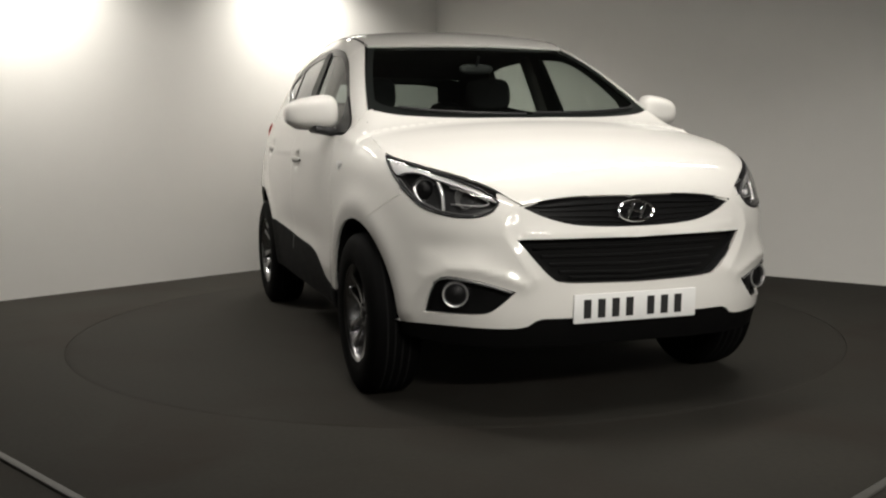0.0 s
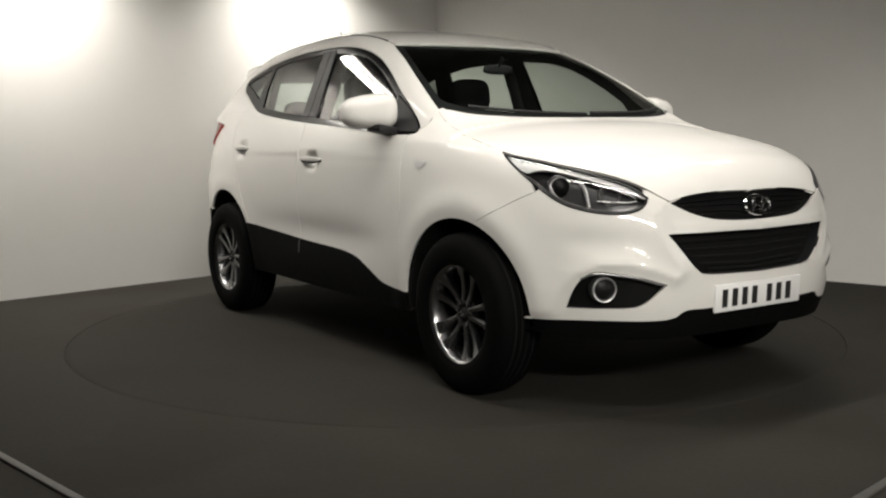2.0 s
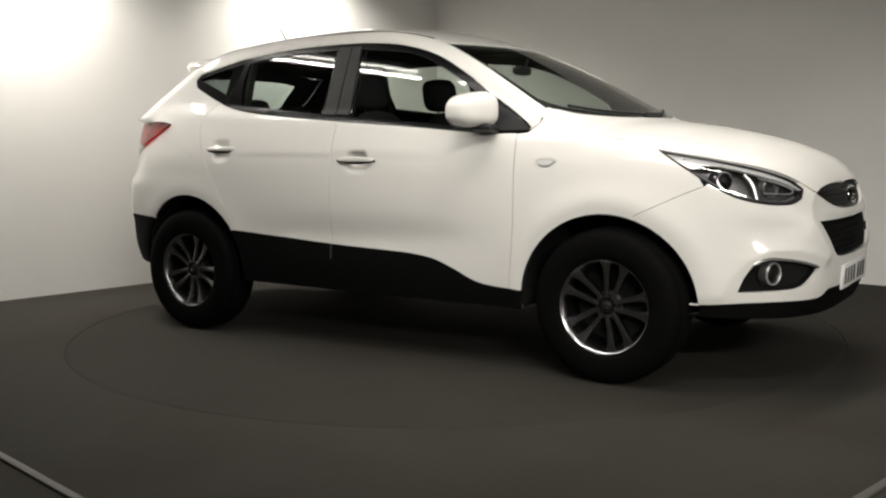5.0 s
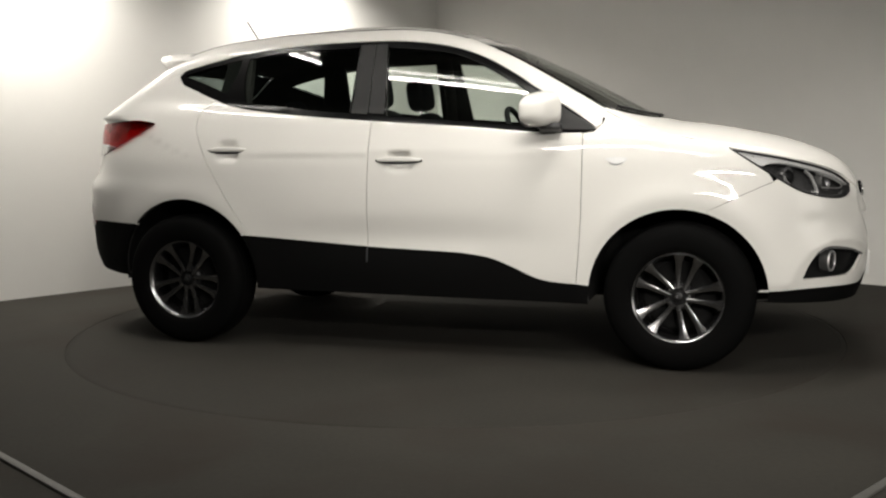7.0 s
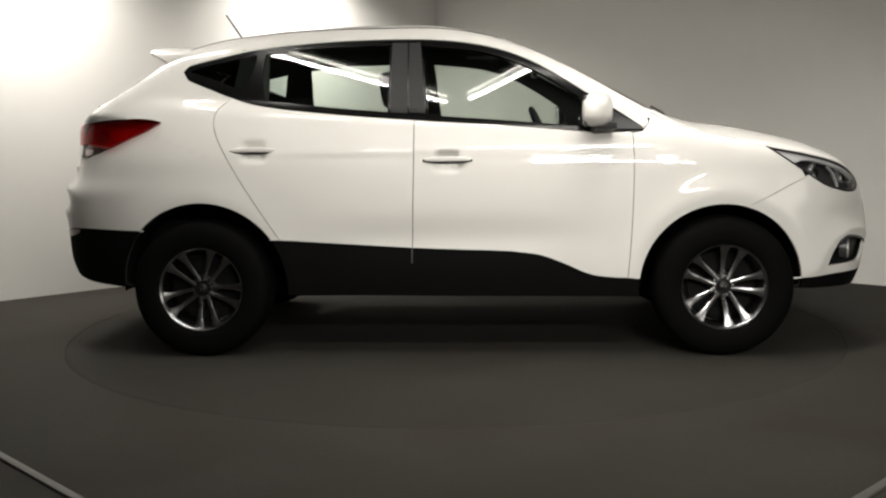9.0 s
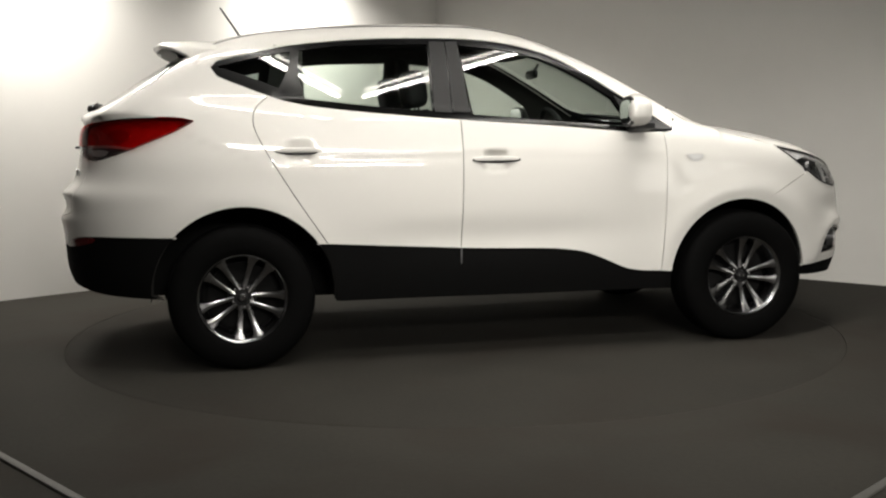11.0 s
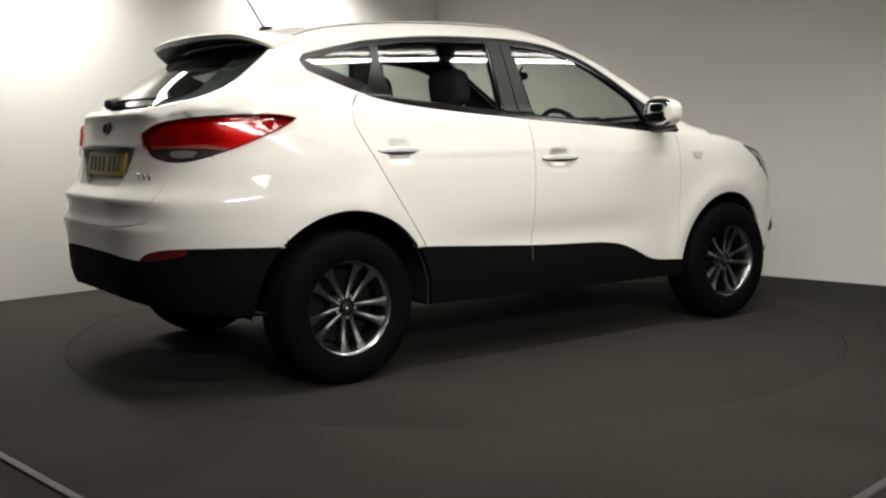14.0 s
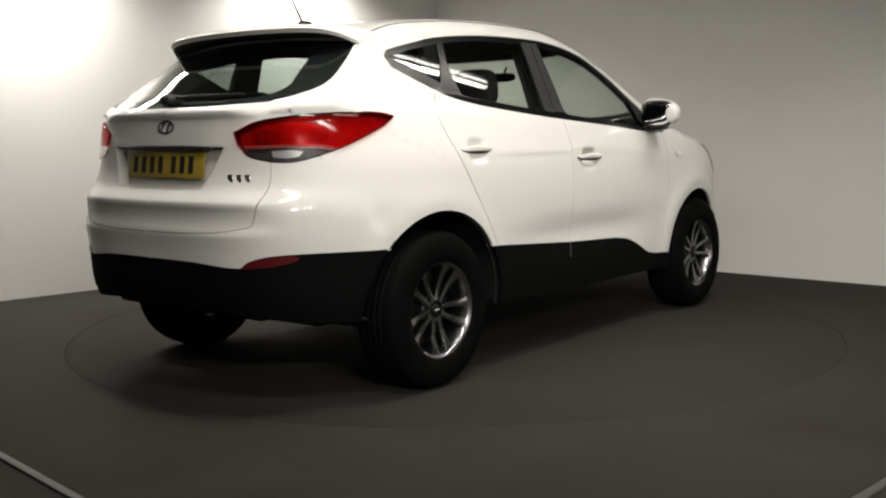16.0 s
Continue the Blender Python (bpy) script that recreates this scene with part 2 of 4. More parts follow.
def near(a, z, pts, wide, power=2.0):
    """1 on a line through the points (half-width, height), falling off to either side."""
    best = np.full(np.shape(a), 9.0)
    for (a0, z0), (a1, z1) in zip(pts, pts[1:]):
        t = np.clip(((a - a0) * (a1 - a0) + (z - z0) * (z1 - z0)) / ((a1 - a0) ** 2 + (z1 - z0) ** 2), 0, 1)
        best = np.minimum(best, np.hypot(a - a0 - t * (a1 - a0), z - z0 - t * (z1 - z0)))
    return np.exp(-(best / wide) ** power)


BROW = ((.80, .42), (.785, .50), (.755, .575), (.70, .618), (.62, .620), (.53, .594), (.46, .562))
CHEEK = ((.47, .845), (.515, .80), (.520, .75), (.475, .665), (.42, .585))
FOLD = ((.0, .745), (.25, .748), (.44, .757))


def depth(x, y, z):
    """About how deep a point lies under the skin; negative outside."""
    a = np.abs(y) + 1e-6
    w = SIDE(z) + (.016 * bell(x, z, 1.32, .36, .46, .075) + .009 * bell(x, z, -1.32, .36, .455, .075)) * (z > .1)
    w = w - .016 * np.exp(-((z - .60) / .09) ** 2) * np.exp(-((x + .05) / .62) ** 4)
    for hx, hz in ((-.055, .985), (-1.030, 1.040)):
        w = w - .030 * np.exp(-(((x - hx) / .056) ** 4 + ((z - hz - .006) / .040) ** 4))
    tail = TAIL(z) + np.where((z > .6) & (z < .95), LIPS(z), 0) * (lambda t: t * t * (3 - 2 * t))(np.clip((.72 - a) / .22, 0, 1))
    tail = tail + np.where((z > 1.05) & (z < 1.28), LEDGE(z), 0) * np.clip((.52 - a) / .14, 0, 1)
    front, back = NOSE(z) - .6, -tail - .6
    u = np.where(x > 0, np.maximum(x - .6, 0) / front, np.maximum(-x - .6, 0) / back)
    n = np.where(x > 0, 3.6, 3.9)
    g = ((a / w) ** n + u ** n) ** (1 / n)
    d_plan = np.hypot(np.maximum(np.abs(x) - .6, 0), a) * (1 / g - 1)
    nose = x > 1.55
    d_plan = d_plan + nose * (.014 * near(a, z, BROW, .030, 1.5) + .009 * near(a, z, CHEEK, .030, 1.3) + .006 * near(a, z, FOLD, .02, 1.3) - .010 * near(a, z, ((.60, .70), (.72, .70)), .05))
    crown = (.05 * a ** 2 + .05 * a ** 4) * np.clip(x / .9, 0, 1)
    low = smin(d_plan, (HOOD(x + .22 * a ** 2 * (x > 1.2)) - crown - z) * .95, .05)
    wg = CABIN(z) - .03 * ((x + .2) / 1.1) ** 2
    top = (ROOF(x + np.where(x > -.6, .12, -.16) * a ** 2 * np.clip(np.abs(x + .6), 0, 1)) - (.085 - .035 * np.clip((x - .1) / .4, 0, 1)) * a ** 2 - z) * np.where((x > .3) | (x < -1.5), .85, 1)
    cabin = np.minimum(smin(wg - a, top, .075), (z - 1.06 - .17 * np.clip((-x - 1.25) / .45, 0, 1) - .09 * np.clip((x - .85) / .2, 0, 1)) * .8)
    return -smin(-low, -cabin, .050)


def reach(org, way, far=2.2):
    """How far from org along way the skin lies, by halving."""
    org, way = np.asarray(org, float), np.asarray(way, float)
    lo, hi = np.zeros(len(org)), np.full(len(org), far)
    for _ in range(34):
        mid = (lo + hi) / 2
        p = org + way * mid[:, None]
        inside = depth(p[:, 0], p[:, 1], p[:, 2]) > 0
        lo, hi = np.where(inside, mid, lo), np.where(inside, hi, mid)
    return org + way * lo[:, None]


def normals(p, e=.007):
    g = np.stack([depth(*(p - e * v).T) - depth(*(p + e * v).T) for v in np.eye(3)], 1)
    return g / np.linalg.norm(g, axis=1, keepdims=True)


PIVOT_F, PIVOT_R, PIVOT_Y, BEND = 1.3, -1.4, .45, .75
ARC = BEND * math.pi / 2
FRONT_MID, REAR_MID = PIVOT_F + ARC + PIVOT_Y, PIVOT_R - ARC - PIVOT_Y


def side(u, v):
    """(u, v) = x and z on the flanks; past the pivots u runs on round the corners to the middle of the nose or of the tail."""
    x = np.clip(u, PIVOT_R, PIVOT_F)
    phi = np.where(u > PIVOT_F, np.clip((u - PIVOT_F) / BEND, 0, math.pi / 2), -np.clip((PIVOT_R - u) / BEND, 0, math.pi / 2))
    over = np.maximum(u - PIVOT_F - ARC, 0) + np.maximum(PIVOT_R - ARC - u, 0)
    bent = (u > PIVOT_F) | (u < PIVOT_R)
    y = np.where(bent, -PIVOT_Y + over, -.1)
    return reach(np.stack([x, y, v], 1), np.stack([np.sin(phi), -np.cos(phi), 0 * v], 1))


def cabin_side(u, v):
    """(u, v) = x and z on the smooth sheet in which the side windows lie."""
    x = u if np.all(u > PIVOT_R) else np.array([p_of(a) for a in u])
    return np.stack([x, -(CABIN(v) - .03 * ((x + .2) / 1.1) ** 2), v], 1)


def p_of(u):
    """The x that belongs to a flank's u behind the rear pivot, at the cabin's half-width there."""
    return u if u > PIVOT_R else PIVOT_R - (.66 - PIVOT_Y) * math.tan((PIVOT_R - u) / BEND)


def cabin_normals(p):
    h = p[:, 2] - 1.13
    n = np.stack([.06 * (p[:, 0] + .2) / 1.21, -np.ones(len(p)), .36 + .21 * h], 1)
    return n / np.linalg.norm(n, axis=1, keepdims=True)


def above(u, v):
    """(u, v) = x and y, seen from above."""
    return reach(np.stack([u, v, 0 * u + .7], 1), np.tile([0, 0, 1.0], (len(u), 1)))


def behind(u, v):
    """(u, v) = y and z, seen from behind."""
    return reach(np.stack([0 * u - .9, u, v], 1), np.tile([-1.0, 0, 0], (len(u), 1)))


def ahead(u, v):
    """(u, v) = y and z, seen from the front."""
    return reach(np.stack([0 * u + .2, u, v], 1), np.tile([1.0, 0, 0], (len(u), 1)))

from mathutils.geometry import delaunay_2d_cdt


def s_of(x, a=.89):
    """The flank's u for a place x and a half-width a."""
    if PIVOT_R <= x <= PIVOT_F:
        return x
    if x > 0:
        return FRONT_MID - a if a < PIVOT_Y else PIVOT_F + BEND * math.atan2(x - PIVOT_F, a - PIVOT_Y)
    return REAR_MID + a if a < PIVOT_Y else PIVOT_R - BEND * math.atan2(PIVOT_R - x, a - PIVOT_Y)


def line(*pts, ds=.025):
    """Points along a smooth curve through pts."""
    p = np.array(pts, float)
    if len(p) == 2:
        n = max(2, int(np.linalg.norm(p[1] - p[0]) / ds) + 1)
        return [tuple(p[0] + (p[1] - p[0]) * t) for t in np.linspace(0, 1, n)]
    q = np.vstack([2 * p[0] - p[1], p, 2 * p[-1] - p[-2]])
    out = []
    for i in range(1, len(q) - 2):
        n = max(2, int(np.linalg.norm(q[i + 1] - q[i]) / ds) + 1)
        for t in np.linspace(0, 1, n, endpoint=False):
            out.append(.5 * (2 * q[i] + (q[i + 1] - q[i - 1]) * t + (2 * q[i - 1] - 5 * q[i] + 4 * q[i + 1] - q[i + 2]) * t * t + (3 * q[i] - q[i - 1] - 3 * q[i + 1] + q[i + 2]) * t ** 3))
    out.append(p[-1])
    return [tuple(o) for o in out]


def ring(*runs):
    """One closed outline from runs of points, doubles left out."""
    out = []
    for r in runs:
        for p in r:
            if not out or math.dist(p, out[-1]) > .002:
                out.append(tuple(map(float, p)))
    while math.dist(out[0], out[-1]) < .002:
        out.pop()
    return out


def area(poly):
    p = np.array(poly)
    return .5 * np.sum(p[:, 0] * np.roll(p[:, 1], -1) - np.roll(p[:, 0], -1) * p[:, 1])


def inset(poly, d, keep=None):
    """The outline drawn in by d; points for which keep(p) holds stay."""
    p = np.array(poly)
    if area(poly) < 0:
        p = p[::-1]
    t = np.roll(p, -1, 0) - np.roll(p, 1, 0)
    t /= np.linalg.norm(t, axis=1, keepdims=True) + 1e-9
    q = p + np.stack([-t[:, 1], t[:, 0]], 1) * d
    if keep:
        q = np.array([a if keep(a) else b for a, b in zip(p, q)])
    return [tuple(a) for a in q]


def within(pts, poly):
    x, y = pts[:, 0], pts[:, 1]
    p = np.array(poly)
    q = np.roll(p, -1, 0)
    hit = np.zeros(len(pts), bool)
    for (x0, y0), (x1, y1) in zip(p, q):
        cross = (y0 > y) != (y1 > y)
        if y0 != y1:
            hit ^= cross & (x < (x1 - x0) * (y - y0) / (y1 - y0) + x0)
    return hit


def far_from(pts, poly, d):
    p = np.array(poly)
    q = np.roll(p, -1, 0)
    ok = np.ones(len(pts), bool)
    for a, b in zip(p, q):
        ab = b - a
        t = np.clip(((pts - a) @ ab) / (ab @ ab + 1e-12), 0, 1)
        ok &= np.linalg.norm(pts - a - t[:, None] * ab, axis=1) > d
    return ok


def drape(how, outline, holes=(), step=.03, off=0.0, lip=.014, flip=False, gap=.0022, keep=None, facing_of=None):
    """A sheet cut to an outline and laid on the car's skin, off metres proud of it, its rims turned in by lip."""
    outer = inset(outline, gap, keep) if gap else list(outline)
    if area(outer) < 0:
        outer = outer[::-1]
    inner = [h if area(h) < 0 else h[::-1] for h in holes]
    p = np.array(outer)
    gx = np.arange(p[:, 0].min() + step * .37, p[:, 0].max(), step)
    gy = np.arange(p[:, 1].min() + step * .41, p[:, 1].max(), step)
    g = np.array([(x + (j % 2) * step / 2, y) for j, y in enumerate(gy) for x in gx])
    if len(g):
        ok = within(g, outer) & far_from(g, outer, step * .45)
        for h in inner:
            ok &= ~within(g, h) & far_from(g, h, step * .45)
        g = g[ok]
    pts, edges = [], []
    for loop in [outer] + inner:
        k = len(pts)
        pts += [Vector(a) for a in loop]
        edges += [(k + i, k + (i + 1) % len(loop)) for i in range(len(loop))]
    pts += [Vector(a) for a in g]
    v2, _, tris, orig, _, _ = delaunay_2d_cdt(pts, edges, [], 0, 1e-6)
    v2 = np.array([tuple(a) for a in v2])
    tris = np.array([t for t in tris if len(t) == 3])
    mid = v2[tris].mean(1)
    ok = within(mid, outer)
    for h in inner:
        ok &= ~within(mid, h)
    tris = tris[ok]
    pos = how(v2[:, 0], v2[:, 1])
    nor = (facing_of or normals)(pos)
    pos = pos + nor * off
    # turn the faces outwards
    t0 = tris[:, 0], tris[:, 1], tris[:, 2]
    fn = np.cross(pos[t0[1]] - pos[t0[0]], pos[t0[2]] - pos[t0[0]])
    if np.sum(fn * nor[t0[0]]) < 0:
        tris = tris[:, ::-1]
    if flip:
        tris, nor_out = tris[:, ::-1], -nor
    else:
        nor_out = nor
    s = Shape().add(pos, tris.tolist(), nor_out)
    if lip:
        count = {}
        for a, b, c in tris.tolist():
            for e in ((a, b), (b, c), (c, a)):
                count[e] = 1
        rim = [e for e in count if (e[1], e[0]) not in count]
        va, fa, na = [], [], []
        for a, b in rim:
            i = len(va)
            along = pos[b] - pos[a]
            out = np.cross(along, nor[a])
            out /= np.linalg.norm(out) + 1e-9
            va += [pos[a], pos[b], pos[b] - nor[b] * lip, pos[a] - nor[a] * lip]
            na += [out] * 4
            fa.append((i + 1, i, i + 3, i + 2))
        s.add(va, fa, na)
    return s

# ---- the booth: a square seen corner on, open towards the camera, inside a larger dim hall ----


def wall_between(name, a, b, z0, z1, thick, mat, label):
    """A wall whose visible face runs from a to b, its thickness behind that face."""
    a, b = Vector((*a, 0)), Vector((*b, 0))
    d = (b - a).normalized()
    n = Vector((-d.y, d.x, 0)) * thick
    v = [a, b, b + n, a + n]
    s = Shape().add([(p.x, p.y, z) for z in (z0, z1) for p in v], [(0, 1, 2, 3)[::-1], (4, 5, 6, 7), (0, 1, 5, 4), (1, 2, 6, 5), (2, 3, 7, 6), (3, 0, 4, 7)])
    return tagged(part(name, s, mat, smooth=False), label, "wall", kind="structure")


CORNER = (-.14, 4.06)
wall_between("wall_north_west", (-4.35, -.20), CORNER, -.02, CEILING, .12, WALL, "white painted booth wall, brightly lit near its top")
wall_between("wall_north_east", CORNER, (4.45, .16), -.02, CEILING, .12, WALL, "white painted booth wall, dimmer towards its top")
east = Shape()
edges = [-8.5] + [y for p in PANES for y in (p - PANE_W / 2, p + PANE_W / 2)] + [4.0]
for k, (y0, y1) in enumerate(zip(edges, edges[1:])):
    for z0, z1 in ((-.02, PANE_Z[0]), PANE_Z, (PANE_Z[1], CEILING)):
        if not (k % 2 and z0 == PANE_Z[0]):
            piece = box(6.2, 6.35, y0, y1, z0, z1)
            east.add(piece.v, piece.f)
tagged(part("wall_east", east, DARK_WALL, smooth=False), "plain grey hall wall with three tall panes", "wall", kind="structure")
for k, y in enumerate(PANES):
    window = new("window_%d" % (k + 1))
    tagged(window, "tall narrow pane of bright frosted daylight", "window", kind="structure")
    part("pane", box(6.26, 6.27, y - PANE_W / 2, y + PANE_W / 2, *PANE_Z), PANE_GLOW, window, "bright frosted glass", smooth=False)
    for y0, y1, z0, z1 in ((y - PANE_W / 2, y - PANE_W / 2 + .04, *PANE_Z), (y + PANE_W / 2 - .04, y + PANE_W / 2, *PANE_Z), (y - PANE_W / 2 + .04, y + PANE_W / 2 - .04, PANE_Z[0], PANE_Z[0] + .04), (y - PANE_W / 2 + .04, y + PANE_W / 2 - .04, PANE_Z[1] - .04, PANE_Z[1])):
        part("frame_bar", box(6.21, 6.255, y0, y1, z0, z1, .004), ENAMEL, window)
wall_between("wall_south", (6.2, -8.5), (-6.2, -8.5), -.02, CEILING, .15, DARK_WALL, "plain grey hall wall")
wall_between("wall_west", (-6.2, -8.5), (-6.2, 4), -.02, CEILING, .15, DARK_WALL, "plain grey hall wall")
wall_between("wall_north", (-6.2, 4.5), (6.2, 4.5), -.02, CEILING, .15, DARK_WALL, "plain grey hall wall")
tagged(part("ceiling", box(-6.4, 6.4, -8.7, 4.7, CEILING, CEILING + .15), CEIL, smooth=False), "dark grey ceiling boards", "ceiling", kind="structure")

DISC_R = 2.185


def floor_sheet():
    """The floor with a round hole for the turntable."""
    n = 128
    v, f = [], []
    for i in range(n):
        a = 2 * math.pi * i / n
        v.append(((DISC_R + .001) * math.cos(a), (DISC_R + .001) * math.sin(a), 0))
    for i in range(n):
        a = 2 * math.pi * i / n
        k = 9.5 / max(abs(math.cos(a)), abs(math.sin(a)))
        v.append((k * math.cos(a), k * math.sin(a), 0))
    for i in range(n):
        v.append((v[i][0], v[i][1], -.03))
    for i in range(n):
        j = (i + 1) % n
        f += [(i, j, n + j, n + i)[::-1], (i, j, 2 * n + j, 2 * n + i)]
    return Shape().add(v, f)


tagged(part("floor", floor_sheet(), FLOOR, smooth=False), "dark charcoal floor covering round the turntable", "floor", kind="structure")
tagged(part("pit", lathe([(.01, -.04), (DISC_R + .05, -.04)], 64, "z"), BLACK, smooth=False), "dark gap below the turntable", "pit", kind="structure")
turntable = new("turntable")
tagged(turntable, "round charcoal turntable set flush in the floor", "turntable")
part("deck", lathe([(.002, 0), (1.0, 0), (1.8, 0), (DISC_R - .030, 0), (DISC_R - .0295, -.0008), (DISC_R - .029, 0)], 128, "z"), DISC, turntable)
part("rim_band", lathe([(DISC_R - .029, .0), (DISC_R - .004, 0), (DISC_R - .001, -.002), (DISC_R - .001, -.035)], 128, "z"), DISC, turntable, "narrow worn outer band")
for a, b in (((-4.6, .50), (-.6, -3.50)), ((.62, -3.58), (4.62, .42))):
    a, b = Vector((*a, 0)), Vector((*b, 0))
    d = b - a
    m = Matrix.Translation((a + b) / 2) @ pose(0, 0, 0, 0, 0, math.degrees(math.atan2(d.y, d.x)))
    tagged(part("floor_edge_strip", box(-d.length / 2, d.length / 2, -.016, .016, .0, .010, .004).moved(m), EDGE), "dull aluminium strip along the floor covering's edge", "edge strip", "floor edge strips")


def batten(at, long, rz, tubes=2):
    b = new("ceiling_batten")
    tagged(b, "white fluorescent ceiling batten with two lit tubes", "ceiling light", "ceiling battens")
    part("body", box(-long / 2, long / 2, -.075, .075, -.055, 0, .008), ENAMEL, b)
    for y in (-.045, .045)[:tubes]:
        part("tube", lathe([(.001, -long / 2 + .03), (.013, -long / 2 + .03), (.013, long / 2 - .03), (.001, long / 2 - .03)], 12, "x").moved(Matrix.Translation((0, y, -.072))), TUBE, b, "lit fluorescent tube")
    for x in (-long / 2 + .02, long / 2 - .02):
        part("end_cap", box(x - .012, x + .012, -.07, .07, -.092, -.05, .004), ENAMEL, b)
    b.matrix_world = pose(*at, 0, 0, rz)


for bx, by, long, rz in BATTENS:
    batten((bx, by, CEILING), long, rz)
for bx, by in WASHERS:
    batten((bx, by, CEILING), .8, 45)


# housing for the added fill lamps, out of view behind the camera
def rail(bx, by, long):
    b = new("fill_rail")
    tagged(b, "unseen white light rail, added as fill, tipped towards the booth", "ceiling light", "hall light rails")
    part("body", box(-long / 2, long / 2, -.075, .075, -.03, .0, .006).moved(pose(0, 0, 0, 46, 0, 0)), ENAMEL, b)
    part("diffuser", box(-long / 2 + .02, long / 2 - .02, -.055, .055, -.036, -.03).moved(pose(0, 0, 0, 46, 0, 0)), TUBE_SOFT, b, "lit diffuser of the added rail", smooth=False)
    for x in (-long * .35, long * .35):
        part("stem", tube([(x, 0, 0), (x, 0, .14)], .012, 8), ENAMEL, b)
    b.matrix_world = pose(bx, by, CEILING - .13, 0, 0, 0)


for bx, by, long, watts in FILL_RAILS:
    rail(bx, by, long)

# ---- the car ----
car = new("car")
tagged(car, "white five-door sport utility car with black lower cladding", "car")
both_sides = (False, True)


def flank_y(x, z):
    return -reach(np.stack([x, 0 * x - .1, z], 1), np.tile([0, -1.0, 0], (len(x), 1)))[:, 1]


def arch(cx, cz, r, a0, a1):
    t = np.radians(np.linspace(a0, a1, max(3, int(abs(a1 - a0) / 4))))
    x, z = cx + r * np.cos(t), cz + r * np.sin(t)
    y = flank_y(x, z)
    return [(s_of(*q), h) for *q, h in zip(x, y, z)]


def sided(name, shape, mat, parent=car, label="", **kw):
    """A part of the one flank and its mirror image on the other."""
    return [part(name, shape.mirrored() if m else shape, mat, parent, label, **kw) for m in both_sides]


def under(pairs, name, shape, mat, label="", **kw):
    """The same, each under its own side's part."""
    return [part(name, shape.mirrored() if m else shape, mat, p, label, **kw) for p, m in zip(pairs, both_sides)]


lining = Shape()


def skin(name, how, outline, holes=(), step=.03, mid=None, parent=car, label="", mat=None, line_it=True, seam=None, **kw):
    """A body panel. mid: the u of the car's middle, for a panel that runs across it."""
    keep = None if mid is None else (lambda p: abs(p[0] - mid) < 1e-3 if how is side else abs(p[1 if how is above else 0] - mid) < 1e-3)
    if seam:
        held = keep
        keep = lambda p: (held is not None and held(p)) or min(math.dist(p, q) for q in seam) < .006
    s = drape(how, outline, holes, step, keep=keep, **kw)
    if line_it:
        inner = drape(how, outline, holes, .06, off=-.028, lip=0, flip=True, gap=-.004 if mid is None else 0)
        lining.add(inner.v, inner.f, inner.n)
        m = inner.mirrored()
        lining.add(m.v, m.f, m.n)
    if mid is None:
        return sided(name, s, mat or PAINT, parent, label)
    return part(name, s.both(), mat or PAINT, parent, label)


def zof(x, y):
    return float(above(np.array([x]), np.array([-y]))[0, 2])


# lines that neighbouring panels share, in flank coordinates
DLO_TOP = line((-1.500, 1.460), (-1.40, 1.490), (-1.2, 1.537), (-1.03, 1.570), (-.761, 1.597), (-.497, 1.609), (-.149, 1.608), (.111, 1.577), (.313, 1.517), (.485, 1.428), (.63, 1.335), (.774, 1.247), (.918, 1.150))
DLO_LOW = line((.918, 1.126), (.676, 1.128), (.251, 1.163), (-.239, 1.197), (-.607, 1.228), (-.894, 1.259), (-1.067, 1.290), (-1.182, 1.328), (-1.296, 1.373), (-1.42, 1.424), (-1.500, 1.460))
GAP_F = line((.865, 1.121), (.868, .94), (.86, .66), (.842, .398))
GAP_M = line((-.222, 1.196), (-.225, .951), (-.237, .555))
GAP_R = line((-1.160, 1.321), (-1.224, 1.262), (-1.242, 1.21), (-1.232, 1.145), (-1.174, 1.026), (-1.066, .845), (-.905, .599))
SILL_TOP = line((.842, .398), (.76, .400), (.669, .412), (.600, .437), (.528, .470), (.415, .512), (.300, .530), (.189, .538), (-.237, .555), (-.905, .599), (-.965, .603))
HEAD_TOP = line((1.732, 1.043), (2.005, 1.008), (2.210, .967), (2.350, .918), (2.412, .870))
HEAD_LOW = line((2.412, .870), (2.385, .832), (2.340, .812), (2.280, .807), (2.200, .815), (2.090, .845), (1.965, .915), (1.840, .985), (1.732, 1.043))
TAIL_TOP = line((-2.600, 1.138), (-2.465, 1.185), (-2.250, 1.209), (-1.970, 1.216), (-1.78, 1.212), (-1.645, 1.198))
TAIL_LOW = line((-1.645, 1.198), (-1.760, 1.162), (-1.945, 1.112), (-2.190, 1.043), (-2.340, 1.017), (-2.505, 1.036), (-2.565, 1.075), (-2.600, 1.138))
FOG = ring(line((2.105, .436), (2.128, .504), (2.165, .562), (2.215, .588), (2.341, .572), (2.448, .537)), line((2.448, .537), (2.397, .481), (2.345, .447), (2.23, .440), (2.105, .436)))


def cut(run, test):
    return [p for p in run if test(p)]


# screens and roof, in plan
def glass_edge(t):
    return (.95 + (.285 - .95) * t, .735 + (.560 - .735) * t + .012 * math.sin(math.pi * t))


WS_SIDE = [glass_edge(t) for t in np.linspace(0, 1, 24)]
RAIL = line((.285, .560), (0, .583), (-.4, .588), (-.9, .572), (-1.3, .572), (-1.50, .596))
# rear screen, from behind
RG_SIDE = line((-.600, 1.522), (-.644, 1.430), (-.670, 1.352), (-.660, 1.315), (-.614, 1.287), (-.54, 1.262))
RG_LOW = line((-.54, 1.262), (-.25, 1.249), (0, 1.247))
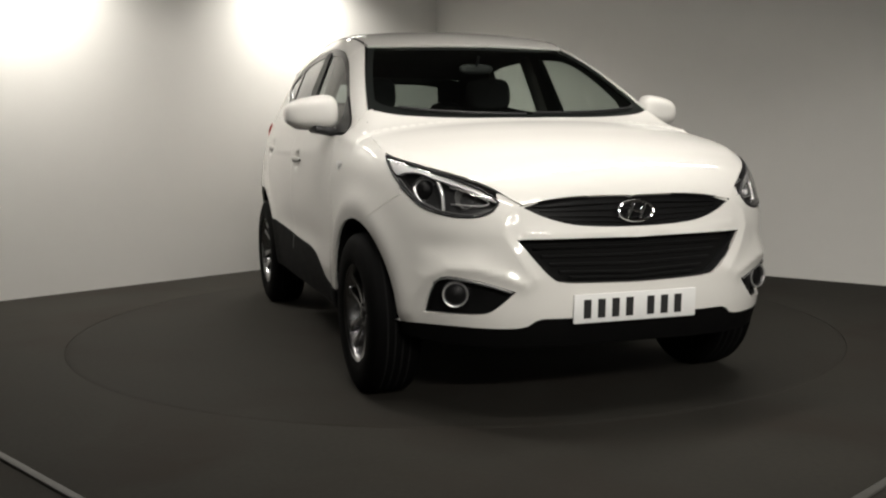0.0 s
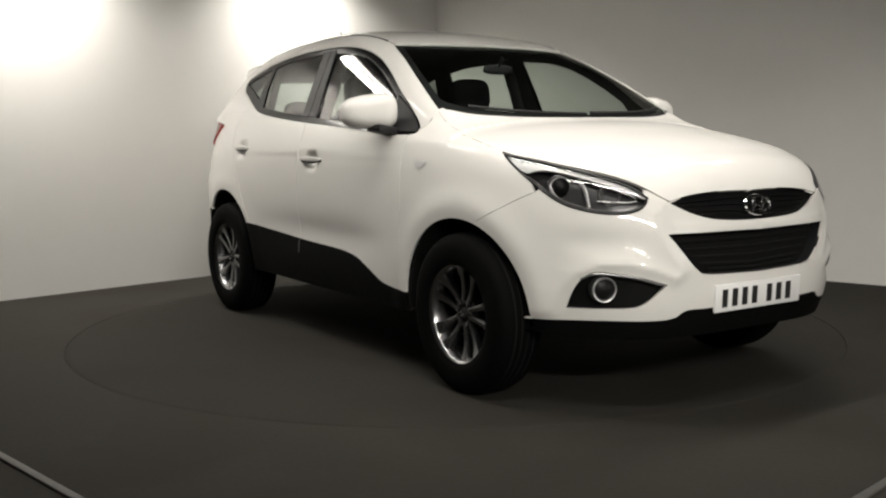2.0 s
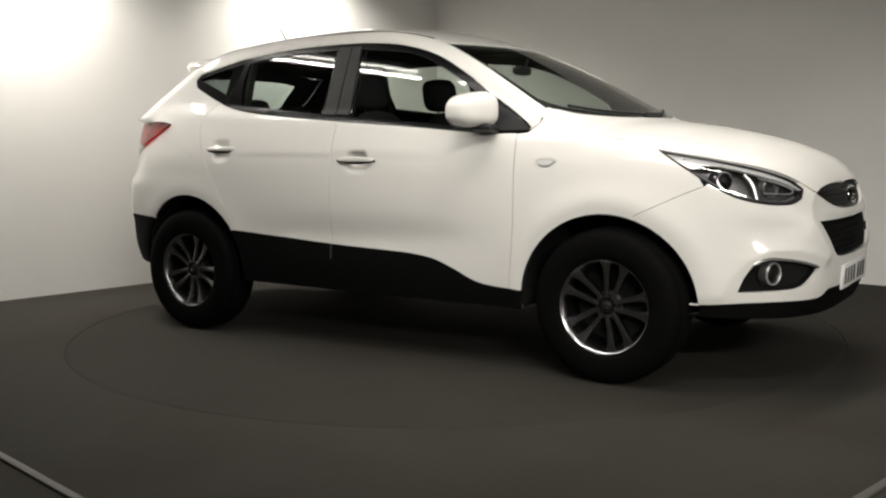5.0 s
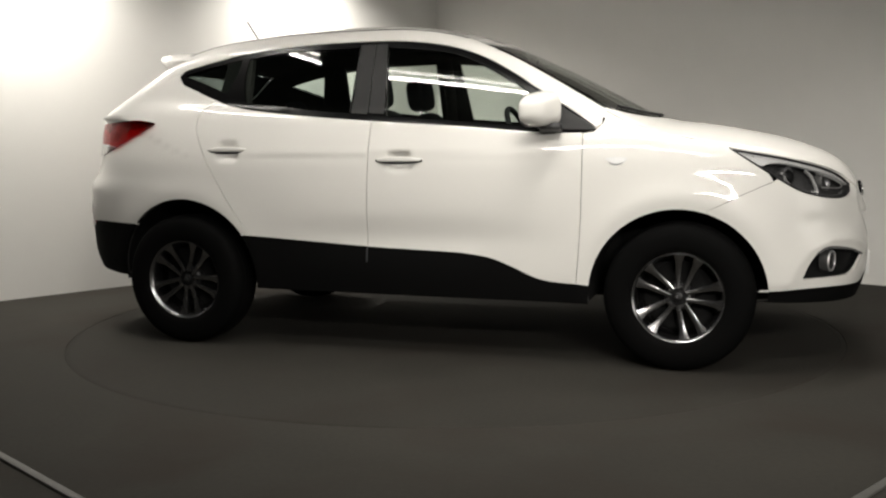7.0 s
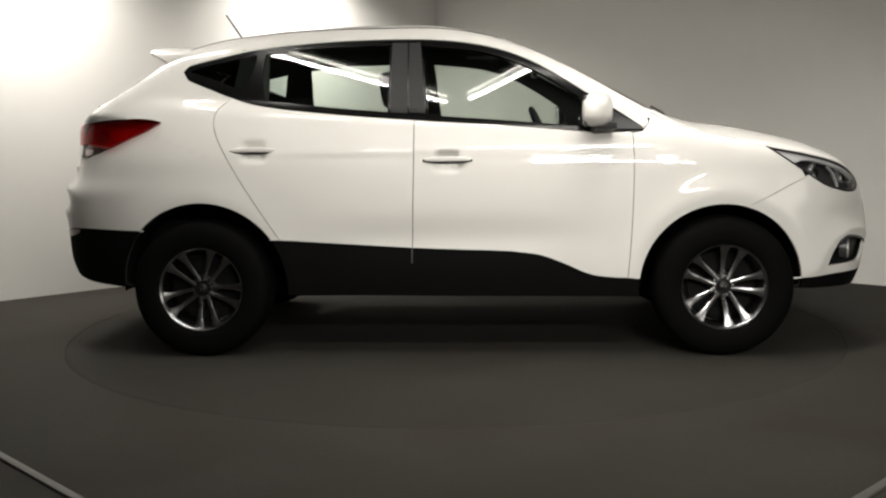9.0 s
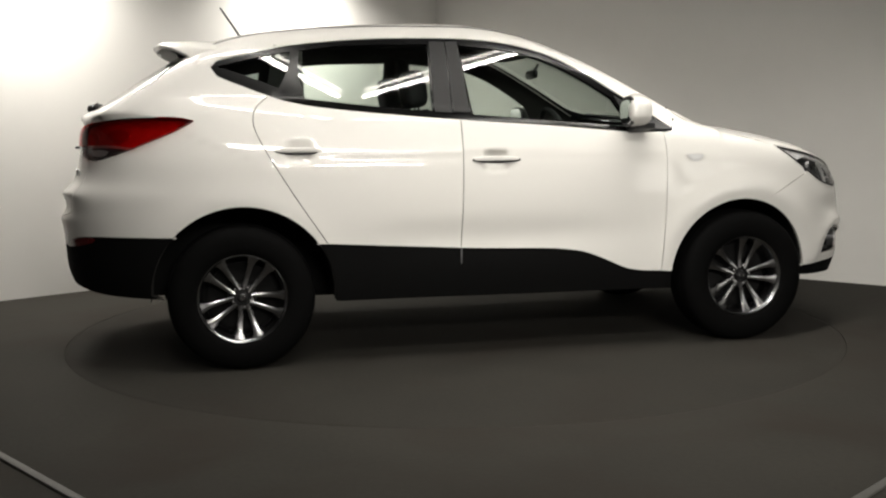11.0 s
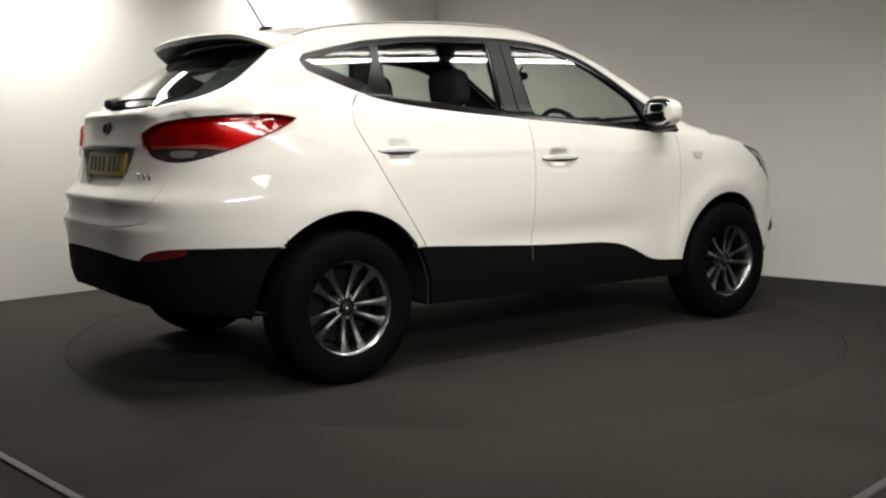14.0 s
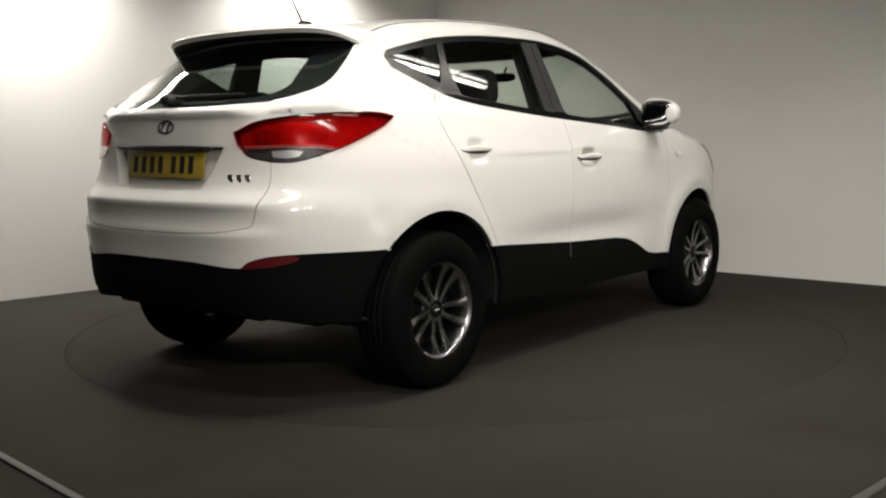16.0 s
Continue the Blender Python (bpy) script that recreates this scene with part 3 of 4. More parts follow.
RG_TOP = line((0, 1.555), (-.30, 1.550), (-.600, 1.522))


def flank_of(y, z):
    p = behind(np.array([y]), np.array([z]))[0]
    return s_of(p[0], abs(p[1])), float(p[2])


rg_flank = [flank_of(y, z) for y, z in RG_SIDE]
upper = [(s_of(x, y), zof(x, y)) for x, y in WS_SIDE] + [(s_of(x, y), zof(x, y)) for x, y in RAIL[1:]]
tail_corner = (-2.355, 1.198)
CORNER_SEAM = [(a[0] + (tail_corner[0] - a[0]) * t, a[1] + (tail_corner[1] - a[1]) * t) for a in [min(rg_flank, key=lambda p: abs(p[1] - 1.295))] for t in np.linspace(0, 1, 12)]
QUARTER_SEAM = line((-2.19, 1.041), (-1.95, .86), (-1.745, .676))[1:-1]

doors_f = skin("front_door", side, ring(cut(DLO_LOW, lambda p: -.222 < p[0] < .862), GAP_M, cut(SILL_TOP, lambda p: -.237 < p[0] < .84)[::-1], GAP_F[::-1]), step=.024)
doors_r = skin("rear_door", side, ring(cut(DLO_LOW, lambda p: -1.155 < p[0] < -.224), GAP_R, cut(SILL_TOP, lambda p: -.905 < p[0] < -.238)[::-1], GAP_M[::-1]), step=.024)
fenders = skin("front_wing", side, ring(GAP_F, [(.893, .393)], arch(1.312, .352, .412, 174, 71.2), line((1.540, .757), (1.782, .832), (1.965, .890)), cut(HEAD_LOW, lambda p: p[0] < 1.96), line((1.732, 1.050), (1.55, 1.092), (1.3, 1.137), (1.05, 1.180), (.962, 1.202)), [(.950, 1.166), (.915, 1.128)]), step=.026, gap=.0014)
frames = skin("body_side_frame", side, ring([(.915, 1.140), (.948, 1.166)], upper, [p for p in rg_flank[1:] if p[1] > CORNER_SEAM[0][1] + .002], CORNER_SEAM, cut(TAIL_TOP, lambda p: p[0] > -2.345), cut(TAIL_LOW, lambda p: p[0] > -2.18), line((-2.19, 1.041), (-1.95, .86), (-1.745, .676)), arch(-1.31, .352, .437, 132, 34), [(-.96, .600)], GAP_R[::-1], cut(DLO_LOW, lambda p: p[0] < -1.165), DLO_TOP), step=.026, seam=QUARTER_SEAM + CORNER_SEAM)
bumper = skin("front_bumper", side, ring(line((1.540, .757), (1.782, .832), (1.965, .890)), cut(HEAD_LOW, lambda p: 1.97 < p[0])[::-1], line((2.412, .870), (2.478, .852)), line((2.478, .852), (2.56, .812), (2.66, .783), (2.78, .771), (FRONT_MID, .767)),
                                          line((FRONT_MID, .767), (FRONT_MID, .729)), line((FRONT_MID, .726), (2.70, .729), (2.455, .730)), line((2.455, .730), (2.52, .645), (2.575, .588), (2.64, .566), (FRONT_MID, .556)), line((FRONT_MID, .556), (FRONT_MID, .427)),
                                          line((FRONT_MID, .427), (2.62, .430), (2.53, .428), (2.462, .396), (2.237, .394), (1.95, .382), (1.90, .380)), arch(1.312, .352, .412, 4, 71.0)), holes=[FOG], mid=FRONT_MID, step=.016, gap=.0012)
hood = skin("bonnet", above, ring(line((1.200, 0), (1.165, -.32), (1.062, -.60), (.957, -.746)), line((.957, -.746), (1.25, -.797), (1.53, -.808), (1.75, -.742), (1.93, -.632), (2.08, -.487), (2.112, -.440)), line((2.112, -.440), (2.122, -.30), (2.128, -.15), (2.13, 0)), line((2.13, 0), (1.200, 0))), mid=0.0, step=.021)
roof = skin("roof", above, ring([(.355, 0), (.35, -.18), (.325, -.38)], [(x, -y) for x, y in RAIL], [(-1.56, -.30), (-1.57, 0)], line((-1.57, 0), (.355, 0))), mid=0.0, step=.04)
tailgate = skin("tailgate", side, ring([(s, z) for s, z in [flank_of(y, z) for y, z in RG_LOW[::-1]]], [p for p in rg_flank[::-1] if p[1] < CORNER_SEAM[0][1] - .002], CORNER_SEAM, cut(TAIL_TOP, lambda p: p[0] < -2.365)[::-1], cut(TAIL_LOW, lambda p: p[0] < -2.42)[::-1], line((-2.410, 1.018), (-2.405, .93), (-2.428, .855), (-2.455, .772)), line((-2.47, .762), (-2.6, .742), (-2.8, .732), (REAR_MID, .730)), line((REAR_MID, .730), (REAR_MID, .905)),
                                       line((REAR_MID, .905), (-2.80, .908), (-2.74, .915)), line((-2.74, .915), (-2.70, .985), (-2.655, 1.075)), line((-2.655, 1.078), (-2.85, 1.084), (REAR_MID, 1.085)), line((REAR_MID, 1.085), (REAR_MID, 1.235))), mid=REAR_MID, step=.016, seam=CORNER_SEAM)
rear_bumper = skin("rear_bumper", side, ring(line((-1.745, .676), (-1.95, .86), (-2.19, 1.041)), cut(TAIL_LOW, lambda p: -2.41 < p[0] < -2.20), line((-2.410, 1.018), (-2.405, .93), (-2.428, .855), (-2.455, .772)), line((-2.47, .762), (-2.6, .742), (-2.8, .732), (REAR_MID, .730)), line((REAR_MID, .730), (REAR_MID, .614)),
                                             line((REAR_MID, .614), (-2.75, .612), (-2.51, .597), (-2.445, .633), (-2.28, .652), (-1.85, .648), (-1.76, .648)), arch(-1.31, .352, .437, 138, 134)), mid=REAR_MID, step=.016, seam=QUARTER_SEAM)
skin("rear_lower_cladding", side, ring(arch(-1.31, .352, .437, 143, 178), line((-1.90, .350), (-2.25, .365), (-2.5, .395), (-2.75, .415), (REAR_MID, .42)), line((REAR_MID, .42), (REAR_MID, .612)), line((REAR_MID, .612), (-2.75, .610), (-2.51, .595), (-2.445, .631), (-2.28, .650), (-1.85, .646), (-1.765, .646))), mid=REAR_MID, step=.04, mat=CLADDING, label="black grained plastic lower bumper")
skin("front_lower_cladding", side, ring(arch(1.312, .352, .412, -2, 3), line((1.90, .378), (1.95, .380), (2.237, .392), (2.462, .394), (2.53, .426), (2.62, .428), (FRONT_MID, .425)), line((FRONT_MID, .425), (FRONT_MID, .318)), line((FRONT_MID, .318), (2.4, .316), (2.1, .322), (1.90, .330))), mid=FRONT_MID, step=.04, mat=CLADDING, label="black plastic lower lip")
skin("sill_cladding", side, ring(arch(-1.31, .352, .437, 33, -4), line((-.868, .318), (0, .308), (.89, .303)), arch(1.312, .352, .415, 187, 175), SILL_TOP), step=.04, mat=CLADDING, off=.006, label="black grained plastic sill")

# side windows
PANE_F = ring(line((-.150, 1.222), (.251, 1.190), (.690, 1.152)), line((.690, 1.152), (.655, 1.23), (.610, 1.305)), line((.610, 1.305), (.470, 1.395), (.300, 1.485), (.105, 1.545), (-.190, 1.578)), line((-.190, 1.578), (-.150, 1.222)))
PANE_R = ring(line((-.358, 1.240), (-.607, 1.262), (-.985, 1.305)), line((-.985, 1.305), (-1.012, 1.43), (-1.000, 1.545)), line((-1.000, 1.545), (-.761, 1.572), (-.352, 1.582)), line((-.352, 1.582), (-.358, 1.240)))
PANE_Q = ring(line((-1.108, 1.356), (-1.25, 1.412), (-1.400, 1.464)), line((-1.400, 1.464), (-1.24, 1.504), (-1.045, 1.540)), line((-1.045, 1.540), (-1.06, 1.46), (-1.108, 1.356)))
DLO = ring(DLO_TOP, [(.925, 1.14)], DLO_LOW)
surround = sided("window_surround", drape(side, DLO, [PANE_F, PANE_R, PANE_Q], .03, off=-.003, lip=.02, gap=.001), PILLAR, label="satin black window surround and pillars")
inner = drape(side, DLO, [PANE_F, PANE_R, PANE_Q], .05, off=-.026, lip=0, flip=True, gap=0)
lining.add(inner.v, inner.f, inner.n)
inner = inner.mirrored()
lining.add(inner.v, inner.f, inner.n)
for low, high in (((-.344, -.258), (-.340, -.262)), ((-.250, -.166), (-.254, -.196))):
    film = ring(line((low[0], 1.236), (low[1], 1.230)), line((low[1], 1.230), (high[1], 1.594)), line((high[1], 1.594), (high[0], 1.594)), line((high[0], 1.594), (low[0], 1.236)))
    under(surround, "pillar_film", drape(side, film, (), .03, off=.001, lip=.006, gap=0), PILLAR_FILM, "charcoal film on the middle pillar")
panes = []
for owner, pane, mat in ((doors_f, PANE_F, GLASS), (doors_r, PANE_R, GLASS), (frames, PANE_Q, GLASS_DARK)):
    panes += under(owner, "window", drape(cabin_side, pane, (), .05, off=-.008, lip=.004, gap=-.005, facing_of=cabin_normals), mat, "green-tinted side window glass")
ws_low = line((1.170, 0), (1.135, -.32), (1.045, -.58), (.95, -.735))
ws_top = line((.285, -.560), (.335, -.38), (.36, -.18), (.365, 0))
WS = ring(ws_low, [(x, -y) for x, y in WS_SIDE], ws_top, line((.365, 0), (1.170, 0)))
WS_CLEAR = ring(line((1.125, 0), (1.09, -.32), (1.00, -.57), (.925, -.665)), [(x - .01, -y + .040) for x, y in WS_SIDE[2:-1]], line((.325, -.49), (.375, -.38), (.405, -.18), (.41, 0)))
middle = lambda p: abs(p[1]) < 1e-3
screen = part("windscreen", drape(above, WS, (), .04, off=-.006, lip=.004, gap=.001, keep=middle).both(), GLASS, car, "green-tinted laminated windscreen")
band = drape(above, ring(ws_low, [(x, -y) for x, y in WS_SIDE], ws_top, [(.365, 0), (.41, 0)], line((.41, 0), (.405, -.18), (.375, -.38), (.325, -.49)), [(x - .01, -y + .040) for x, y in WS_SIDE[2:-1]][::-1], line((.925, -.665), (1.00, -.57), (1.09, -.32), (1.125, 0))), (), .03, off=-.011, lip=0, gap=0)
part("frit_band", band.both(), TRIM, screen, "black painted rim of the windscreen")
RG = ring(RG_TOP, RG_SIDE, RG_LOW, line((0, 1.247), (0, 1.555)))
rear_screen = part("rear_window", drape(behind, RG, (), .04, off=-.006, lip=.004, gap=.001, keep=lambda p: abs(p[0]) < 1e-3).both(), GLASS_DARK, tailgate, "dark-tinted heated rear window")
RG_IN = ring(line((0, 1.505), (-.30, 1.498), (-.455, 1.480)), line((-.455, 1.480), (-.500, 1.39), (-.525, 1.345)), line((-.525, 1.345), (-.50, 1.312), (-.43, 1.293), (-.25, 1.281), (0, 1.279)))
band = drape(behind, ring(RG_TOP, RG_SIDE, RG_LOW, [(0, 1.247), (0, 1.279)], RG_IN[::-1][1:-1], [(0, 1.505), (0, 1.555)]), (), .03, off=-.011, lip=0, gap=0)
part("frit_band", band.both(), TRIM, rear_screen, "black painted rim of the rear window")
under(fenders, "pillar_foot", drape(above, ring(line((1.035, -.712), (.958, -.716)), line((.958, -.716), (.925, -.772)), line((.925, -.772), (1.035, -.790)), line((1.035, -.790), (1.035, -.712))), (), .012, off=-.0045, lip=0, gap=0), PAINT)
part("cowl", drape(above, ring(line((1.23, 0), (1.195, -.32), (1.105, -.60), (1.03, -.745)), line((1.03, -.745), (.93, -.75)), line((.93, -.75), (1.01, -.58), (1.10, -.32), (1.14, 0)), line((1.14, 0), (1.23, 0))), (), .04, off=-.016, lip=.02, gap=0).both(), TRIM, car, "black plastic cowl below the windscreen")
for y0, y1 in ((.62, .02), (-.02, -.60)):
    pts = [tuple(above(np.array([1.155 - .40 * y * y - .015 * t]), np.array([y]))[0] + np.array([0, 0, .004])) for t in np.linspace(0, 1, 14) for y in [y0 + (y1 - y0) * t]]
    wiper = part("wiper", tube(pts, .007, 8), TRIM, car, "black windscreen wiper")

# lamps
head_outline = ring(HEAD_TOP, HEAD_LOW)
heads = sided("headlight", drape(side, head_outline, (), .03, off=-.055, lip=0, gap=.004), LAMP_DARK, label="swept-back headlight with smoked housing")
under(heads, "lens", drape(side, head_outline, (), .03, off=.001, lip=.006, gap=.002), LENS, "clear polycarbonate lens")


def rim_band(outline, deep, off=0.0, gap=.003):
    """A wall that follows an outline from the skin down."""
    o = inset(outline, gap)
    p = side(np.array([a[0] for a in o]), np.array([a[1] for a in o]))
    n = normals(p)
    m = len(o)
    return Shape().add(list(p + n * off) + list(p - n * deep), [(i, (i + 1) % m, m + (i + 1) % m, m + i) for i in range(m) if min(max(abs(o[i][0] - c), abs(o[(i + 1) % m][0] - c)) for c in (FRONT_MID, REAR_MID)) > .012])


under(heads, "housing_wall", rim_band(head_outline, .06, -.002), LAMP_DARK)
strip = ring(cut(HEAD_TOP, lambda p: p[0] > 1.75), line((2.395, .866), (2.320, .902), (2.190, .943), (2.06, .972), (1.97, .972), (1.905, .962), (1.80, 1.012)))
under(heads, "light_guide", drape(side, strip, (), .02, off=-.008, lip=.012, gap=.0045), LAMP_SILVER, "pale silver light guide along the top")
lower = ring(line((2.00, .905), (2.10, .862), (2.20, .835), (2.30, .828), (2.375, .850)), line((2.365, .838), (2.30, .814), (2.20, .822), (2.10, .848), (1.985, .908)))
under(heads, "chrome_blade", drape(side, lower, (), .02, off=-.022, lip=.01, gap=0), LAMP_DEEP)


def socket(u, v, off, profile, n=32):
    """A turned piece that stands on the skin at (u, v), its axis along the skin's normal."""
    p = side(np.array([u]), np.array([v]))
    nn = Vector(normals(p)[0])
    m = Matrix.Translation(Vector(p[0]) + nn * off) @ nn.to_track_quat("Z", "Y").to_matrix().to_4x4()
    return lathe(profile, n, "z").moved(m)


AHEAD = Vector((.86, -.50, 0))


def facing(u, v, off, profile, n=32, way=AHEAD):
    p = Vector(side(np.array([u]), np.array([v]))[0])
    m = Matrix.Translation(p + way.normalized() * off) @ way.to_track_quat("Z", "Y").to_matrix().to_4x4()
    return lathe(profile, n, "z").moved(m)


under(heads, "projector", facing(2.10, .905, -.07, [(.001, .03), (.028, .026), (.040, .010), (.043, .012), (.050, .022), (.054, .020), (.054, -.03)]), LAMP_DARK, "round projector lamp in a smoked bezel")
under(heads, "projector_ring", facing(2.10, .905, -.07, [(.0395, .012), (.042, .017), (.045, .017), (.047, .013)]), REFLECTOR)
under(heads, "projector_lens", facing(2.10, .905, -.052, [(.0005, .022), (.015, .019), (.028, .012), (.036, 0)]), GRILLE)
under(heads, "high_beam_reflector", facing(2.285, .880, -.055, [(.001, -.022), (.02, -.016), (.034, 0), (.042, .018), (.045, .016), (.045, -.02)]), LAMP_DEEP)


def on_lamp(pts, off, r, close=False):
    """A bead that follows points on the lamp at a depth below the skin."""
    q = side(*(np.array(k) for k in zip(*pts)))
    return tube([tuple(p) for p in q + normals(q) * off], r, 8, close=close)


under(heads, "seal", on_lamp(inset(head_outline, .004)[::2], .000, .0042, True), TRIM, "black rubber seal round the lens")
under(heads, "lamp_fin", on_lamp(line((2.025, .935), (2.040, .893), (2.078, .858)), -.022, .007), REFLECTOR, "bright crescent beside the projector")
under(heads, "beam_frame", on_lamp(line((2.225, .862), (2.345, .858), (2.372, .876), (2.305, .908), (2.222, .930)), -.020, .003), REFLECTOR, "thin chrome frame of the main beam")
under(heads, "lamp_fin", tube([tuple(p + n * -.020) for p, n in (lambda q: zip(q, normals(q)))(side(*(np.array(k) for k in zip(*line((2.165, .948), (2.185, .90), (2.192, .836))))))], .008, 8), REFLECTOR, "bright fin between the lamp chambers")
under(heads, "lower_rim", tube([tuple(p + n * -.014) for p, n in (lambda q: zip(q, normals(q)))(side(*(np.array(k) for k in zip(*[(a, b + .013) for a, b in HEAD_LOW if 1.92 < a < 2.39]))))], .0045, 8), LAMP_DARK, "thin dark rim along the lower edge")
under(heads, "indicator_reflector", facing(1.93, .985, -.05, [(.001, -.01), (.016, -.004), (.026, .01), (.028, .008)]), CHROME)

tail_outline = ring(TAIL_TOP, TAIL_LOW)
tails = sided("tail_light", drape(side, tail_outline, (), .03, off=-.026, lip=0, gap=.003), LAMP_PALE, label="long red wrap-round tail light")
CLEAR_T = ring(line((-2.563, 1.076), (-2.43, 1.080), (-2.31, 1.082), (-2.21, 1.080), (-2.10, 1.070)), line((-2.19, 1.045), (-2.34, 1.019), (-2.503, 1.038), (-2.560, 1.072)))
RED_T = ring(TAIL_TOP, cut(TAIL_LOW, lambda p: p[0] > -2.085), line((-2.105, 1.074), (-2.21, 1.084), (-2.31, 1.086), (-2.43, 1.084), (-2.570, 1.082)))
under(tails, "red_lens", drape(side, RED_T, (), .03, off=.013, lip=.03, gap=.001), RED_LENS, "deep red lens")
under(tails, "clear_lens", drape(side, CLEAR_T, (), .02, off=.012, lip=.03, gap=.001), LENS, "smoky clear lower lens")
under(tails, "housing_wall", rim_band(tail_outline, .03, .0), RED_REFLECTOR)
under(tails, "reversing_lamp", drape(side, inset(CLEAR_T, .004), (), .02, off=-.018, lip=0, gap=0), LAMP_DARK)
under(tails, "reversing_bulb", drape(side, ring(line((-2.42, 1.064), (-2.33, 1.068), (-2.27, 1.062)), line((-2.29, 1.042), (-2.35, 1.036), (-2.41, 1.042))), (), .02, off=-.012, lip=.004, gap=0), REFLECTOR)
for u, v, a, b in ((-2.44, 1.122, .075, .028), (-2.22, 1.136, .085, .030)):
    under(tails, "lamp_bowl", drape(side, ring([(u + a * math.cos(t), v + b * math.sin(t)) for t in np.linspace(0, 2 * math.pi, 28)]), (), .02, off=-.019, lip=.004, gap=0), LAMP_BOWL)
under([rear_bumper, rear_bumper], "reflector", drape(side, ring(line((-2.505, .601), (-2.45, .634), (-2.30, .651), (-2.265, .640)), line((-2.28, .626), (-2.38, .605), (-2.505, .594))), (), .02, off=.004, lip=.012, gap=.001), RED_REFLECTOR, "dull red reflector low in the bumper")

# fog lamps and grilles
fogs = under([bumper, bumper], "fog_lamp_bezel", drape(side, FOG, (), .03, off=-.035, lip=0, gap=-.004), GRILLE, "recessed black fog lamp bezel")
under(fogs, "bezel_wall", rim_band(FOG, .036, 0, -.001), GRILLE)
FOG_WAY = Vector((.93, -.36, -.02))
under(fogs, "fog_lamp", facing(2.247, .517, -.02, [(.001, -.012), (.022, -.008), (.036, .004), (.041, .011), (.044, .011), (.051, .008), (.052, -.03)], way=FOG_WAY), LAMP_DARK, "round fog lamp with a chrome ring")
under(fogs, "fog_ring", facing(2.247, .517, -.02, [(.0425, .010), (.044, .0145), (.0475, .0155), (.0495, .0115), (.0500, .006)], way=FOG_WAY), REFLECTOR, "thin chrome ring")
under(fogs, "fog_lens", facing(2.247, .517, -.016, [(.0005, .012), (.018, .010), (.032, .006), (.039, .002)], way=FOG_WAY), GRILLE)
under(fogs, "chrome_strip", Shape().add(*(lambda s: (s.v, s.f))(tube([tuple(p) for p in side(*(np.array(c) for c in zip(*line((2.16, .558), (2.215, .581), (2.341, .566), (2.435, .535)))))], .005, 6))), LAMP_DEEP)
UP = ring(line((2.478, .854), (2.56, .869), (2.68, .881), (2.80, .886), (FRONT_MID, .888)), line((FRONT_MID, .888), (FRONT_MID, .765)), line((FRONT_MID, .765), (2.78, .769), (2.66, .781), (2.56, .810), (2.478, .850)))
center = lambda p: abs(p[0] - FRONT_MID) < 1e-3
sided("nose_filler", drape(side, ring(line((2.404, .868), (2.478, .846)), line((2.478, .846), (2.55, .866)), line((2.55, .866), (2.50, .902)), line((2.50, .902), (2.404, .902)), line((2.404, .902), (2.404, .868))), (), .014, off=-.009, lip=0, gap=0), PAINT, bumper)
grille = part("upper_grille", drape(side, UP, (), .03, off=-.022, lip=0, gap=-.004, keep=center).both(), GRILLE, car, "dark upper grille under the bonnet edge")
LOW_G = ring(line((2.455, .732), (2.70, .731), (FRONT_MID, .728)), line((FRONT_MID, .728), (FRONT_MID, .554)), line((FRONT_MID, .554), (2.64, .564), (2.575, .586), (2.52, .645), (2.455, .728)))
low_grille = part("lower_grille", drape(side, LOW_G, (), .03, off=-.06, lip=0, gap=-.006, keep=center).both(), BLACK, car, "wide black lower grille with horizontal slats")
part("grille_wall", rim_band(UP, .025, -.001, -.001).both(), GRILLE, grille)
part("grille_wall", rim_band(LOW_G, .062, -.006, -.001).both(), TRIM, low_grille)


def slat(owner, u0, v0, rise, off, high, mat):
    us = np.linspace(u0, FRONT_MID, 16)
    vs = v0 + rise * ((us - u0) / (FRONT_MID - u0)) ** 1.5
    rows = []
    for dv, dd in ((high, -.012), (high * .6, 0), (-high * .6, 0), (-high, -.012)):
        p = side(us, vs + dv)
        p = p + normals(p) * (off + dd)
        p[-1, 1] = 0
        rows.append(np.vstack([p, p[-2::-1] * [1, -1, 1]]))
    m = len(rows[0])
    return part("slat", Shape().add(np.vstack(rows), [(j * m + i, j * m + i + 1, (j + 1) * m + i + 1, (j + 1) * m + i) for j in range(3) for i in range(m - 1)]), mat, owner)


for v0, u0, rise in ((.700, 2.515, -.003), (.668, 2.548, -.006), (.635, 2.578, -.010), (.603, 2.618, -.012), (.580, 2.66, -.008)):
    slat(low_grille, u0, v0, rise, -.040, .006, BLACK)
for v0, u0, rise in ((.855, 2.53, .010), (.838, 2.55, -.002), (.818, 2.58, -.012), (.800, 2.64, -.014)):
    slat(grille, u0, v0, rise, -.012, .004, GRILLE)
EMB = Matrix.Translation((2.168, 0, .825)) @ pose(0, 0, 0, 0, -12, 0)


def oval(a, b, r, m, n=40):
    return tube([(0, a * math.cos(t), b * math.sin(t)) for t in np.linspace(0, 2 * math.pi, n, endpoint=False)], r, 8, close=True).moved(m)


badge = part("badge", oval(.074, .038, .0060, EMB), CHROME, grille, "chrome oval badge")
for sy in (-.026, .026):
    part("badge_bar", tube([(.0, sy + .014, .028), (.004, sy, 0), (0, sy - .014, -.028)], .0068, 8).moved(EMB), CHROME, badge)
part("badge_bar", tube([(.0, .026, -.006), (.004, 0, 0), (0, -.026, .006)], .0062, 8).moved(EMB), CHROME, badge)
TEMB = Matrix.Translation((float(behind(np.array([0.0]), np.array([1.165]))[0][0]) - .006, 0, 1.165)) @ pose(0, 0, 0, 0, 8, 0)
